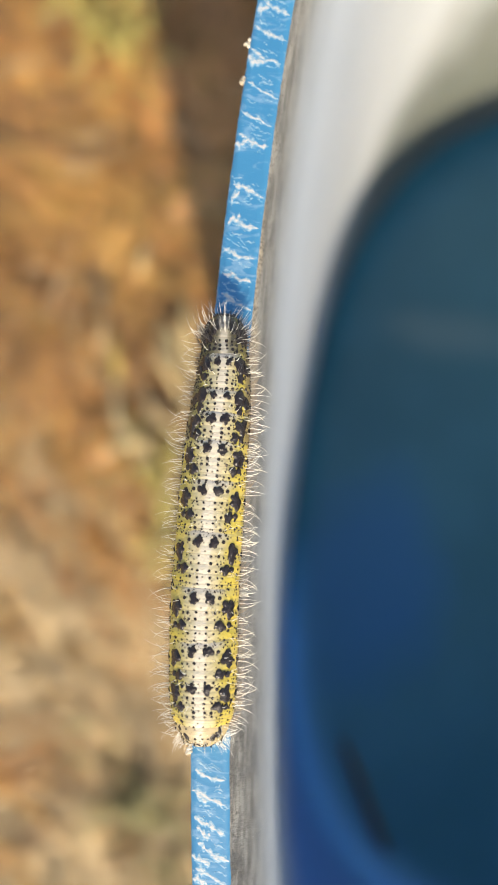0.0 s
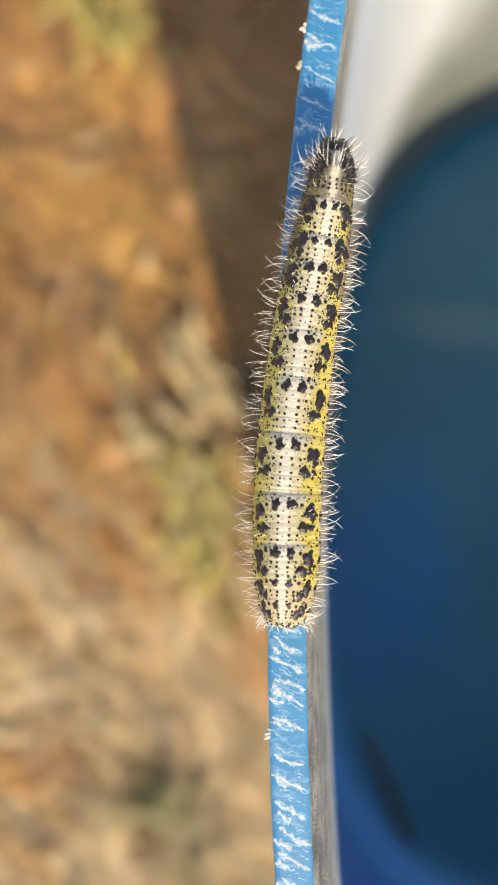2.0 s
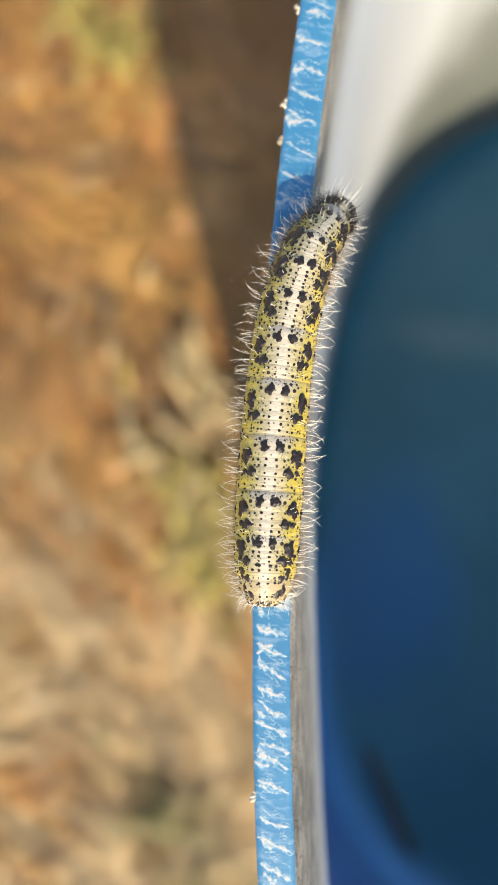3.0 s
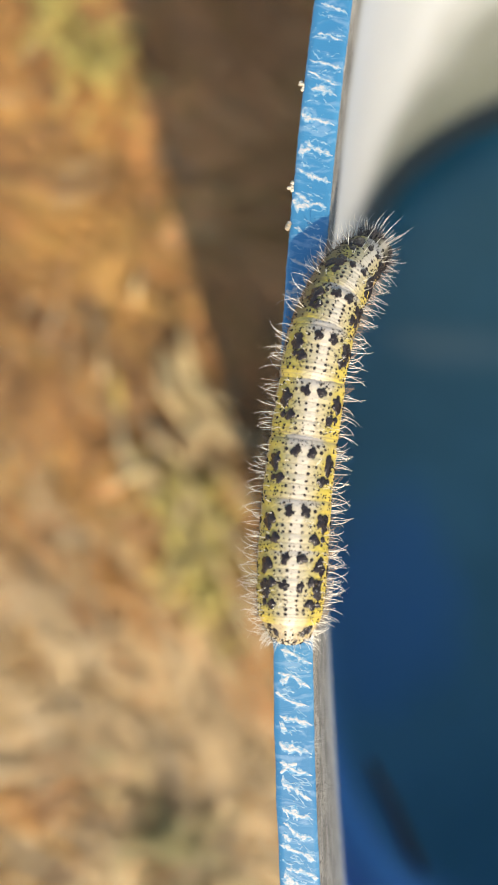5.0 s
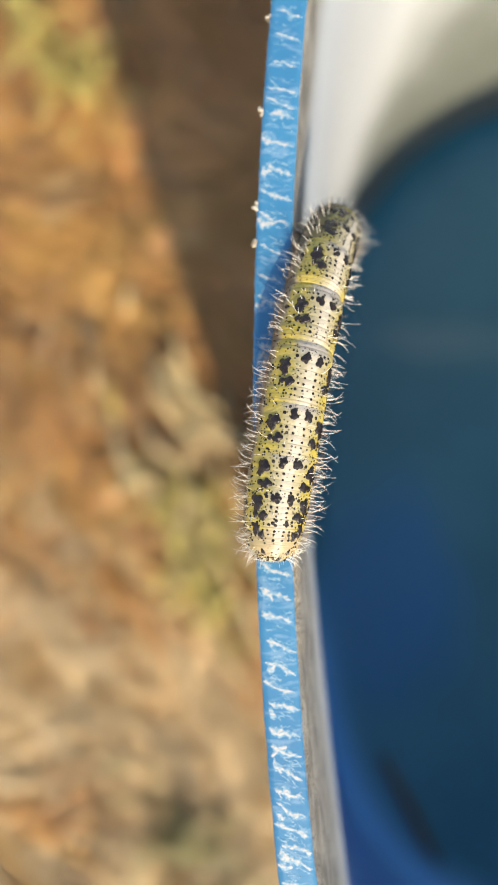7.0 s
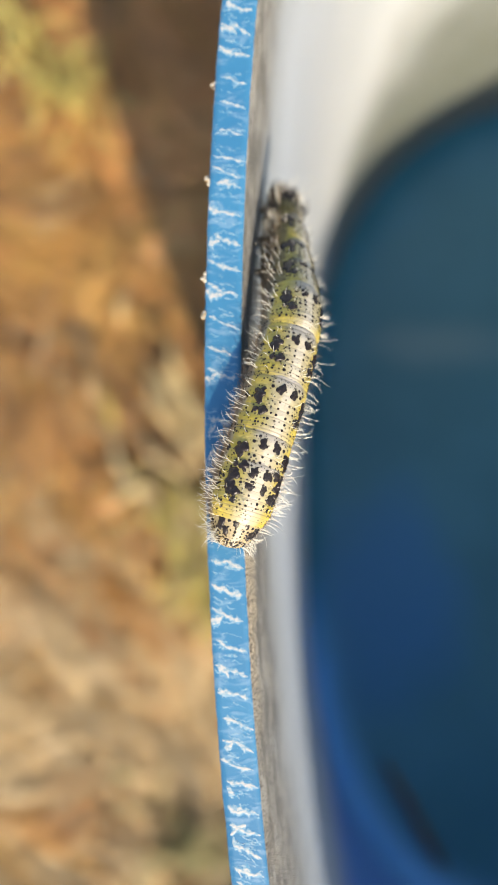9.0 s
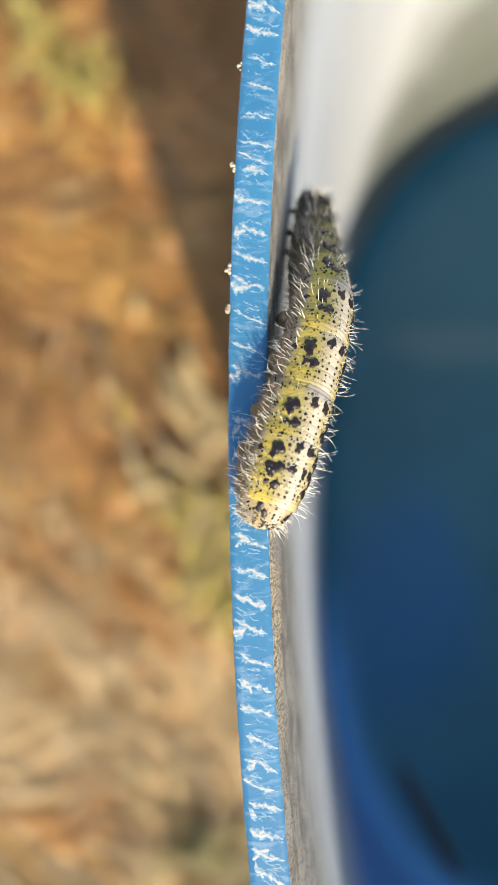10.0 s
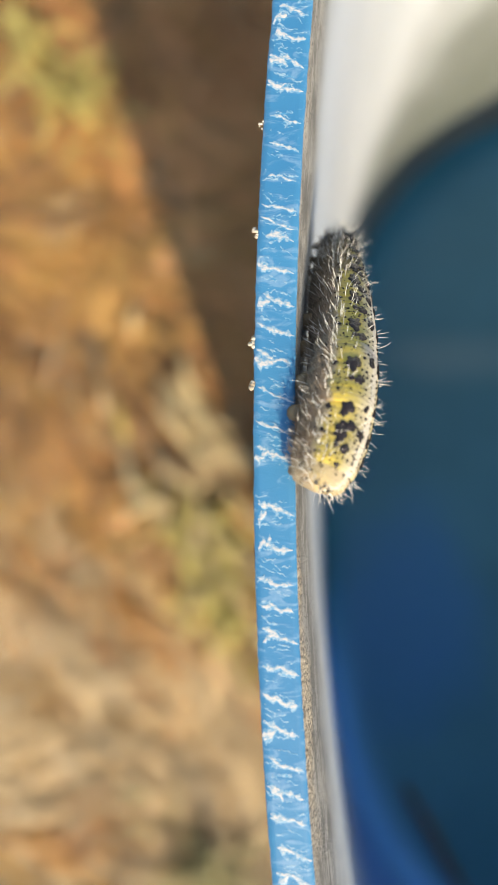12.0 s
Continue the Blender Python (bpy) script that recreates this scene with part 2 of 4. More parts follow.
def skin_material(dark=0.0, other=(0.05, 0.05, 0.05), low=0.35, start=0.03):
    """Pale back with a white line, yellow flanks and a grey belly; x to the side and z up, in millimetres round the body's axis."""
    n = Nodes("skin")
    c = n.add("TexCoord")
    sep = n.add("SeparateXYZ")
    n.link(c.outputs["Object"], sep.inputs[0])
    x, z = sep.outputs["X"], sep.outputs["Z"]
    angle = n.math("ARCTAN2", n.math("ABSOLUTE", x), z)
    at = n.coords()
    warp = n.math("MULTIPLY", n.math("SUBTRACT", n.noise(at, 900, 3), 0.5), 0.35)
    a = n.math("DIVIDE", n.math("ADD", angle, warp), pi, True)
    white, pale, yellow = (0.54, 0.485, 0.39), (0.455, 0.395, 0.265), (0.37, 0.30, 0.08)
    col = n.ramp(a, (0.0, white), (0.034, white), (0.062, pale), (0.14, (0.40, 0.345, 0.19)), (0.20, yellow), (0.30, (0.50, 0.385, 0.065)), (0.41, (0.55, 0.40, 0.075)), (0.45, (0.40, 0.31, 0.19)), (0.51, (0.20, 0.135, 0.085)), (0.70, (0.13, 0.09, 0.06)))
    along_uv = n.add("SeparateXYZ")
    n.link(c.outputs["UV"], along_uv.inputs[0])
    front = n.math("MINIMUM", n.math("MAXIMUM", n.math("ADD", 0.5, along_uv.outputs["Y"]), 0.03), 0.96)          # 0 at a segment's rear, 1 at its front
    silver = n.math("MULTIPLY", n.ramp(front, (0.80, (0, 0, 0)), (0.93, (0.75, 0.75, 0.75))), n.ramp(a, (0.15, (1, 1, 1)), (0.24, (0.1, 0.1, 0.1))))
    col = n.mix(silver, col, (0.33, 0.31, 0.305))
    rear = n.math("MULTIPLY", n.ramp(front, (0.10, (0, 0, 0)), (0.18, (0.75, 0.75, 0.75)), (0.26, (0.6, 0.6, 0.6)), (0.34, (0, 0, 0))), n.ramp(a, (0.10, (0, 0, 0)), (0.20, (1, 1, 1)), (0.46, (1, 1, 1)), (0.5, (0, 0, 0))))
    col = n.mix(n.math("MULTIPLY", rear, 0.4), col, (0.46, 0.38, 0.06))
    rings = n.noise(n.coords((0.08, 1.0, 0.08)), 1700, 3, 0.6)
    groove = n.math("ABSOLUTE", n.math("COSINE", n.math("ADD", n.math("MULTIPLY", along_uv.outputs["Y"], 6 * pi), n.math("MULTIPLY", warp, 0.7))))
    lines = n.math("MULTIPLY", n.ramp(groove, (0.05, (0.55, 0.55, 0.55)), (0.24, (0, 0, 0))), n.ramp(front, (0.70, (1, 1, 1)), (0.76, (0, 0, 0))))
    col = n.mix(lines, col, (0.19, 0.165, 0.11))
    col = n.mix(n.ramp(n.math("ABSOLUTE", along_uv.outputs["Y"]), (0.478, (0, 0, 0)), (0.495, (0.5, 0.5, 0.5)), (0.503, (0.5, 0.5, 0.5)), (0.52, (0, 0, 0))), col, (0.10, 0.085, 0.07))   # the seam
    col = n.mix(n.ramp(rings, (0.40, (0.25, 0.25, 0.25)), (0.56, (0, 0, 0))), col, (0.30, 0.29, 0.22))
    specks = n.add("TexVoronoi", Scale=2300.0)
    n.link(at, specks.inputs["Vector"])
    col = n.mix(n.ramp(specks.outputs["Distance"], (0.15, (0.85, 0.85, 0.85)), (0.27, (0, 0, 0))), col, (0.05, 0.045, 0.03))
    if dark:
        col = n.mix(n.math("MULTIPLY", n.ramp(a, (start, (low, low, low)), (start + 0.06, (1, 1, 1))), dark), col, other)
    n.bump(n.math("ADD", rings, n.noise(at, 4000, 3)), 0.5, 0.0002)
    return n.done(col, 0.72, Specular_IOR_Level=0.3, Subsurface_Weight=0.05, Subsurface_Radius=(0.001, 0.0007, 0.0003), Subsurface_Scale=0.6)


def plain_material(name, a, b, scale, rough, **more):
    n = Nodes(name)
    f = n.noise(n.coords(), scale, 3)
    n.bump(f, 0.3, 0.0002)
    return n.done(n.mix(f, a, b), rough, **more)


def spot_material():
    """Black warty cuticle, grainy enough to glint."""
    n = Nodes("black_spot")
    f = n.noise(n.coords(), 5500, 2)
    n.bump(f, 0.5, 0.0002)
    return n.done(n.mix(f, (0.004, 0.003, 0.003), (0.026, 0.015, 0.012)), 0.24, Specular_IOR_Level=0.5)


GROUND = ground_material()
STRAW = [straw_material("golden_straw", (0.57, 0.345, 0.11), (0.45, 0.250, 0.074)), straw_material("rusty_straw", (0.42, 0.190, 0.064), (0.51, 0.260, 0.088)),
         straw_material("rotten_straw", (0.17, 0.092, 0.042), (0.26, 0.144, 0.064)), straw_material("bleached_straw", (0.62, 0.47, 0.285), (0.54, 0.40, 0.225)),
         # paler and redder, to brighten the shaded strip by the tub
         straw_material("shade_lift_straw", (0.76, 0.385, 0.155), (0.61, 0.292, 0.112))]
PALE_BLADE = straw_material("pale_blade", (0.68, 0.53, 0.29), (0.58, 0.45, 0.23))
DULL_GREEN = straw_material("dull_grass", (0.24, 0.23, 0.10), (0.38, 0.33, 0.16))
GREEN = straw_material("green_grass", (0.40, 0.36, 0.09), (0.68, 0.54, 0.20))
CLOD = plain_material("dark_soil", (0.07, 0.04, 0.022), (0.16, 0.09, 0.05), 120, 0.95)
BLUE = blue_plastic("blue_plastic", False)
RIM = blue_plastic("scuffed_blue_rim", True)
LINING = lining_material()
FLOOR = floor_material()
SCUFF_FAINT = scuff_material("faint_scuff", (0.045, 0.225, 0.40), (0.25, 0.38, 0.47), 0.40)
SCUFF = scuff_material("torn_plastic", (0.17, 0.31, 0.42), (0.50, 0.475, 0.455), 0.40)
GRIT = grit_material()
SKIN = skin_material()
SKIN_COLLAR = skin_material(0.72, (0.03, 0.03, 0.03))
SKIN_TAIL = skin_material(0.78, (0.36, 0.285, 0.18), 0.2, 0.05)
# belly brown reaches up the front flanks, with their shade painted in
SKIN_FRONT_SHADED = skin_material(0.78, (0.15, 0.115, 0.07), 0.0, 0.27)
SPOT = spot_material()
HEAD = plain_material("head_shell", (0.008, 0.008, 0.008), (0.028, 0.027, 0.025), 1800, 0.4)
HAIR = plain_material("pale_hair", (0.80, 0.76, 0.66), (0.88, 0.85, 0.78), 900, 0.35)
FUZZ = plain_material("belly_hair", (0.16, 0.105, 0.065), (0.42, 0.33, 0.24), 900, 0.5)
DARK_HAIR = plain_material("dark_hair", (0.02, 0.02, 0.02), (0.06, 0.05, 0.05), 900, 0.4)
PROLEG = plain_material("proleg_skin", (0.13, 0.09, 0.05), (0.26, 0.17, 0.08), 1600, 0.55)


# ---------------------------------------------------------------- mesh helpers
def part(name, bm, material, parent=None, label="", smooth=True):
    mesh = bpy.data.meshes.new(name)
    if smooth:
        for f in bm.faces:
            f.smooth = True
    bm.to_mesh(mesh)
    bm.free()
    mesh.materials.append(material)
    ob = new(name, mesh)
    ob.parent = parent
    return tagged(ob, label)


def thing(name, label, category, group="", at=(0, 0, 0)):
    ob = new(name)
    ob.empty_display_size = 0.005
    ob.location = at
    return tagged(ob, label, category, group)


def loft(bm, rings, closed=True, cap=(False, False)):
    """Joins rings of equal length by quads; the ends may be capped."""
    rows = [[bm.verts.new(p) for p in ring] for ring in rings]
    count = len(rows[0])
    made = []
    for a, b in zip(rows, rows[1:]):
        for i in range(count if closed else count - 1):
            j = (i + 1) % count
            made.append(bm.faces.new((a[i], a[j], b[j], b[i])))
    if cap[0]:
        made.append(bm.faces.new(rows[0][::-1]))
    if cap[1]:
        made.append(bm.faces.new(rows[-1]))
    return made


def tube(bm, points, radii, sides=4):
    """A tapered tube along points."""
    rings = []
    for k, p in enumerate(points):
        a, b = points[max(k - 1, 0)], points[min(k + 1, len(points) - 1)]
        way = (b - a).normalized()
        u = way.orthogonal().normalized()
        v = way.cross(u)
        rings.append([p + radii[k] * (cos(2 * pi * i / sides) * u + sin(2 * pi * i / sides) * v) for i in range(sides)])
    return loft(bm, rings, True, (True, True))


def rock(bm, at, size, rng, squash=0.6):
    """A small lumpy stone or crumb."""
    m = Matrix.LocRotScale(at, Euler((rng.uniform(0, 6), rng.uniform(0, 6), rng.uniform(0, 6))), (size, size * rng.uniform(0.6, 1), size * squash))
    made = bmesh.ops.create_icosphere(bm, subdivisions=1, radius=1.0, matrix=m)["verts"]
    for v in made:
        v.co += Vector((rng.uniform(-1, 1), rng.uniform(-1, 1), rng.uniform(-1, 1))) * size * 0.22


# ---------------------------------------------------------------- ground
def ground_height(x, y):
    """The ground is cloddy beside the tub and level under it."""
    fade = min(max((-0.02 - x) / 0.05, 0.0), 1.0) * min(max((0.62 - max(abs(x), abs(y))) / 0.1, 0.0), 1.0)
    lump = 0.008 * noise.noise(Vector((x * 13, y * 13, 0))) + 0.002 * noise.noise(Vector((x * 45, y * 45, 3)))
    return GROUND_Z + fade * min(lump, 0.024) - 0.003


def build_ground():
    bm = bmesh.new()
    xs = [-60, -20, -6, -2, -1.0, -0.75] + [-0.62 + 0.008 * k for k in range(79)] + [0.05, 0.2, 0.5, 0.8, 1.2, 2.5, 6, 20, 60]
    ys = [-60, -20, -6, -2, -1.0, -0.75] + [-0.62 + 0.008 * k for k in range(156)] + [0.7, 1.0, 2, 6, 20, 60]
    grid = {(i, j): bm.verts.new((x, y, ground_height(x, y))) for i, x in enumerate(xs) for j, y in enumerate(ys)}
    for i in range(len(xs) - 1):
        for j in range(len(ys) - 1):
            bm.faces.new((grid[i, j], grid[i + 1, j], grid[i + 1, j + 1], grid[i, j + 1]))
    return tagged(part("ground", bm, GROUND), "dry cloddy ground with scattered straw", "ground", "", "structure")


def tub_side(y):
    """Where the tub's outer wall stands on the ground at y."""
    f = min(abs((y - RIM_Y - SLANT_Y * GROUND_Z) / (RB + WALL + TAPER * FLOOR_Z)), 1.0)
    return RIM_X + SLANT_X * GROUND_Z - (RA + WALL) * (1 - f ** 2.75) ** (1 / 2.75)


def build_straw():
    """Dead grass lying in wisps beside the tub, of four ages, and a fifth kind coloured to lift the shade at the tub's
    foot.
    """
    rng = random.Random(4)
    bm = bmesh.new()
    for k in range(4700):
        x, y = rng.uniform(-0.46, 0.04), rng.uniform(-0.56, 0.52)
        if k >= 3600:                                    # sparser farther out, all round the tub
            a, far = rng.uniform(0, 2 * pi), 0.45 + 1.3 * rng.random() ** 1.6
            x, y = -0.05 + far * cos(a), far * sin(a)
            if abs(x - RIM_X) < 0.27 and abs(y + 0.04) < 0.36 or (-0.46 < x < 0.04 and abs(y) < 0.5):
                continue
        sandy = min(max(0.5 - (y + 0.3 * x + 0.07) * 4 + 0.7 * noise.noise(Vector((x * 9, y * 9, 2))), 0.0), 1.0)
        if rng.random() < 0.2 * sandy:
            continue
        turn = noise.noise(Vector((x * 7, y * 7, 5)))
        yaw = -0.75 + 1.3 * turn + rng.gauss(0, 0.25) if rng.random() < 0.75 else rng.uniform(0, pi)
        litter = exp(-((y + 0.4 * x + 0.012) / 0.034) ** 2)             # a drift of rotting leaves of grass
        weights = [0.38 - 0.24 * sandy, 0.36 - 0.32 * sandy, 0.27 - 0.25 * sandy + 1.1 * litter, 0.04 + 0.60 * sandy, 2.5 * min(max((x + 0.3 * y + 0.085) / 0.05, 0.0), 1.0) * (1 - sandy)]
        kind = rng.choices(range(5), weights)[0]
        spread = rng.uniform(0.003, 0.009)
        length = rng.uniform(0.04, 0.13)
        for j in range(10):
            yw = yaw + rng.gauss(0, 0.12)
            way = Vector((cos(yw), sin(yw), rng.uniform(-0.04, 0.08)))
            side = Vector((-way.y, way.x, 0))
            px, py = x + side.x * rng.gauss(0, spread), y + side.y * rng.gauss(0, spread)
            p = Vector((px, py, ground_height(px, py) + rng.uniform(0.0, 0.005)))
            bend = side * rng.uniform(-0.15, 0.15) * length
            long = length * rng.uniform(0.6, 1.1)
            pts = [p, p + way * long * 0.5 + bend, p + way * long]
            if x < 0.1 and abs(y) < 0.6 and max(q.x - tub_side(q.y) for q in pts) > -0.004:
                continue
            w = rng.uniform(0.0008, 0.0020)
            for face in tube(bm, pts, [w, w, w * 0.3], 3):
                face.material_index = kind
    ob = part("straw", bm, STRAW[0])
    for m in STRAW[1:]:
        ob.data.materials.append(m)
    return tagged(ob, "dead golden and brown straw lying on the ground", "straw", "", "stuff")


def build_tuft(at, count, spread, seed, material, label, flow=None, wide=1.0):
    """A tuft of arching blades; flow: the way, in degrees, in which most of them lie."""
    rng = random.Random(seed)
    tuft = thing("grass_tuft", label, "grass tuft", "grass tufts beside the tub", (*at, ground_height(*at)))
    for k in range(count):
        bm = bmesh.new()
        yaw, lean = rng.uniform(0, 2 * pi), rng.uniform(0.2, 1.0) * spread
        if flow is not None and rng.random() < 0.8:
            yaw, lean = radians(flow + rng.gauss(0, 16)), rng.uniform(0.6, 1.4) * spread
        g = rng.gauss(0, 0.3) * spread
        base = Vector((g + rng.uniform(-0.012, 0.012), -1.3 * g + rng.uniform(-0.012, 0.012), 0))
        tip = base + Vector((cos(yaw) * lean, sin(yaw) * lean, rng.uniform(0.01, 0.04)))
        mid = base * 0.5 + tip * 0.5 + Vector((0, 0, 0.015)) + Vector((-sin(yaw), cos(yaw), 0)) * rng.uniform(-0.12, 0.12) * lean
        w = rng.uniform(0.0012, 0.0026) * wide
        tube(bm, [base, mid, tip], [w, w, w * 0.2], 4)
        part("blade", bm, material, tuft)
    return tuft


# ---------------------------------------------------------------- tub
def bulge(y, z):
    """How far the inner wall swells inward below the rim, more towards the end at -y; y from the tub's axis."""
    much = 0.0040 / (1 + exp((y + 0.030) / 0.018))
    deep = -z
    rise = min(deep / 0.045, 1.0)
    fall = min(max((deep - 0.06) / 0.18, 0.0), 1.0)
    return much * (1 - (1 - rise) ** 1.8) * (1 - fall * fall * (3 - 2 * fall))


def oval(grow, z, count=720, wobble=0.0, seed=0.0, factor=1.0, swell=False):
    """A level ring of the tub at height z, grow metres outside its inner face."""
    out = []
    for i in range(count):
        # steps lie close together on the side where the insect crawls
        f = i / count * 2 - 1
        a = pi + pi * (0.15 * f + 0.85 * f ** 3)
        g = grow
        if wobble:
            s = a * 0.3
            g += wobble * (0.6 * noise.noise(Vector((s * 300, seed, 0))) + 0.6 * noise.noise(Vector((s * 1500, seed, 5))))
        c, s = cos(a), sin(a)
        power = 2 / (2 + 0.75 * min(max(-z - 0.01, 0.0) / 0.2, 1.0))     # the sides flatten with depth
        long = RB + g - TAPER * min(-z, -FLOOR_Z)
        c, s = math.copysign(abs(c) ** power, c), math.copysign(abs(s) ** power, s)
        x, y = (RA + g) * factor * c, long * factor * s
        if swell:
            x -= bulge(y, z) * c
        out.append(Vector((RIM_X + x + SLANT_X * z, RIM_Y + y + SLANT_Y * z, z)))
    return out


def build_tub():
    tub = thing("tub", "deep oval blue plastic tub with scuffed rim and chalky inside", "tub", at=(RIM_X, RIM_Y, GROUND_Z))
    shift = Matrix.Translation((-RIM_X, -RIM_Y, -GROUND_Z))

    def piece(name, rings, material, label="", cap=(False, False), smooth=True):
        bm = bmesh.new()
        loft(bm, rings, True, cap)
        bmesh.ops.recalc_face_normals(bm, faces=bm.faces)
        bm.transform(shift)
        return part(name, bm, material, tub, label, smooth)

    edge_in = oval(0.0, -0.00022, wobble=0.00010, seed=1.0)
    edge_out = oval(WALL, -0.00026, wobble=0.00011, seed=7.0)
    rim = [edge_in, oval(0.0002, 0.0, wobble=0.00010, seed=1.0)]
    for k in range(1, 7):
        rim.append(oval(0.0002 + (WALL - 0.0004) * k / 7, 0.000006 * sin(k * 2.1)))
    rim += [oval(WALL - 0.0002, 0.0, wobble=0.00011, seed=7.0), edge_out]
    piece("rim", rim, RIM, "cut rim scored with whitish scuff marks")
    lip = [(-0.0002, -0.0016), (-0.0004, -0.004), (-0.0005, -0.008)]   # the wall is a little thicker below the sawn edge
    depths = [-0.012, -0.016, -0.02, -0.025, -0.03, -0.037, -0.045, -0.055, -0.07, -0.09, -0.12, -0.16, -0.2, -0.25, -0.3, FLOOR_Z + 0.025]
    piece("inner_wall", [edge_in] + [oval(g, z, wobble=0.0001, seed=2.0, swell=True) for g, z in lip] + [oval(-0.0006, z, swell=True) for z in depths], LINING, "pale chalky silt-stained inner wall")
    fillet = [oval(-0.0006 - 0.025 * (1 - cos(a)), FLOOR_Z + 0.025 * (1 - sin(a))) for a in [0, 0.3, 0.6, 0.9, 1.2, pi / 2]]
    fillet += [oval(-0.0256, FLOOR_Z, factor=k) for k in (0.7, 0.4, 0.1)]
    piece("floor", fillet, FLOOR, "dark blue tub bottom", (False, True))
    outer = [edge_out] + [oval(WALL, z) for z in [-0.01, -0.05, -0.15, -0.3, -0.45, GROUND_Z + 0.012]]
    outer += [oval(WALL - 0.005, GROUND_Z + 0.002), oval(WALL - 0.015, GROUND_Z), oval(WALL - 0.03, GROUND_Z), oval(0, GROUND_Z + 0.004, factor=0.5)]
    piece("outer_wall", outer, BLUE, "blue outer wall", (False, True))
    return tub


def build_stalk():
    """A dark dead stalk at the bottom of the tub."""
    bm = bmesh.new()
    pts = [Vector((0.068, -0.190, 0.0026)), Vector((0.083, -0.215, 0.0032)), Vector((0.095, -0.239, 0.0030)), Vector((0.104, -0.252, 0.0024))]
    base = Vector((0.086, -0.22, FLOOR_Z))
    tube(bm, [p - Vector((base.x, base.y, 0)) for p in pts], [0.0015, 0.0025, 0.0028, 0.002], 8)
    bmesh.ops.recalc_face_normals(bm, faces=bm.faces)
    ob = part("dead_stalk", bm, CLOD)
    ob.location = base
    return tagged(ob, "dark rotting plant stalk on the tub bottom", "plant stalk")


def rim_point(y, across, up=0.0):
    """A point on the rim at y, across 0 (inside) to 1 (outside), all in millimetres."""
    g = WALL * across
    yy = (y * MM - RIM_Y) / (RB + g)
    return Vector((RIM_X - (RA + g) * sqrt(1 - yy * yy), y * MM, up * MM))


SCUFF_AT = (27.3, 24.3, 21.8, 18.8, 16.1, 14.7, 13.3, 10.5, 7.6, 5.1, 2.6, -0.9, -3.9, -6.1, -11.3, -14.5, -17.5, -20.0, -22.5, -25.5,
            -28.2, -30.5, -33.5, -36.0, -38.4, -41.2, -43.4, -45.2, -47.2, -49.6, -51.7, -53.6, -55.7, -57.3, -59.2, -61.0, -62.4, -64.8, -68.2, -70.4, -73.0)
THIN = (24.3, 21.8, 18.8, 16.1, 14.7, -0.9, -3.9)


def flake(bm, at, size, rng):
    """A thin torn flake that lies flat on the rim."""
    count = rng.randrange(5, 8)
    long = rng.uniform(1.2, 2.8)
    turn = rng.uniform(0, pi)
    low, top = [], []
    for k in range(count):
        a = 2 * pi * k / count
        r = size * rng.uniform(0.6, 1.15)
        x, y = r * cos(a) * long, r * sin(a)
        p = Vector((x * cos(turn) - y * sin(turn), x * sin(turn) + y * cos(turn), 0))
        low.append(at + p - Vector((0, 0, 0.00003)))
        top.append(at + p * 0.75 + Vector((0, 0, rng.uniform(0.00001, 0.00005))))
    loft(bm, [low, top], True, (False, True))


def smear(bm, y, a, b, lean, bend, width, seed, rng, lift, core=True):
    """A ragged stroke of torn plastic across the rim, from a (inside) to b (outside), lying lift millimetres on it."""
    inv = Vector((RIM_X, RIM_Y, GROUND_Z))
    count = max(int(abs(b - a) * 26), 5)
    rows = []
    for k in range(count + 1):
        f = k / count
        c = a + (b - a) * f
        yy = y - lean * (0.5 - f) + bend * (1 - abs(2 * f - 1)) + 0.28 * noise.noise(Vector((y * 1.7, f * 4.0, seed)))
        w = width * (0.25 + 1.5 * abs(noise.noise(Vector((y * 3.1, f * 5.0, seed + 7)))) + 0.35 * c) * min(1.0, 6 * f + 0.15, 6 * (1 - f) + 0.15)
        up, down = w * rng.uniform(0.5, 1.3), w * rng.uniform(0.5, 1.3)
        c = min(max(c, 0.02), 0.99)
        rows.append([rim_point(yy - down, c, 0.004) - inv, rim_point(yy - 0.5 * down, c, lift) - inv, rim_point(yy + 0.5 * up, c, lift * rng.uniform(0.8, 1.1)) - inv, rim_point(yy + up, c, 0.004) - inv])
    for k, face in enumerate(loft(bm, rows, False)):
        face.material_index = 1 if core and k % 3 == 1 else 0


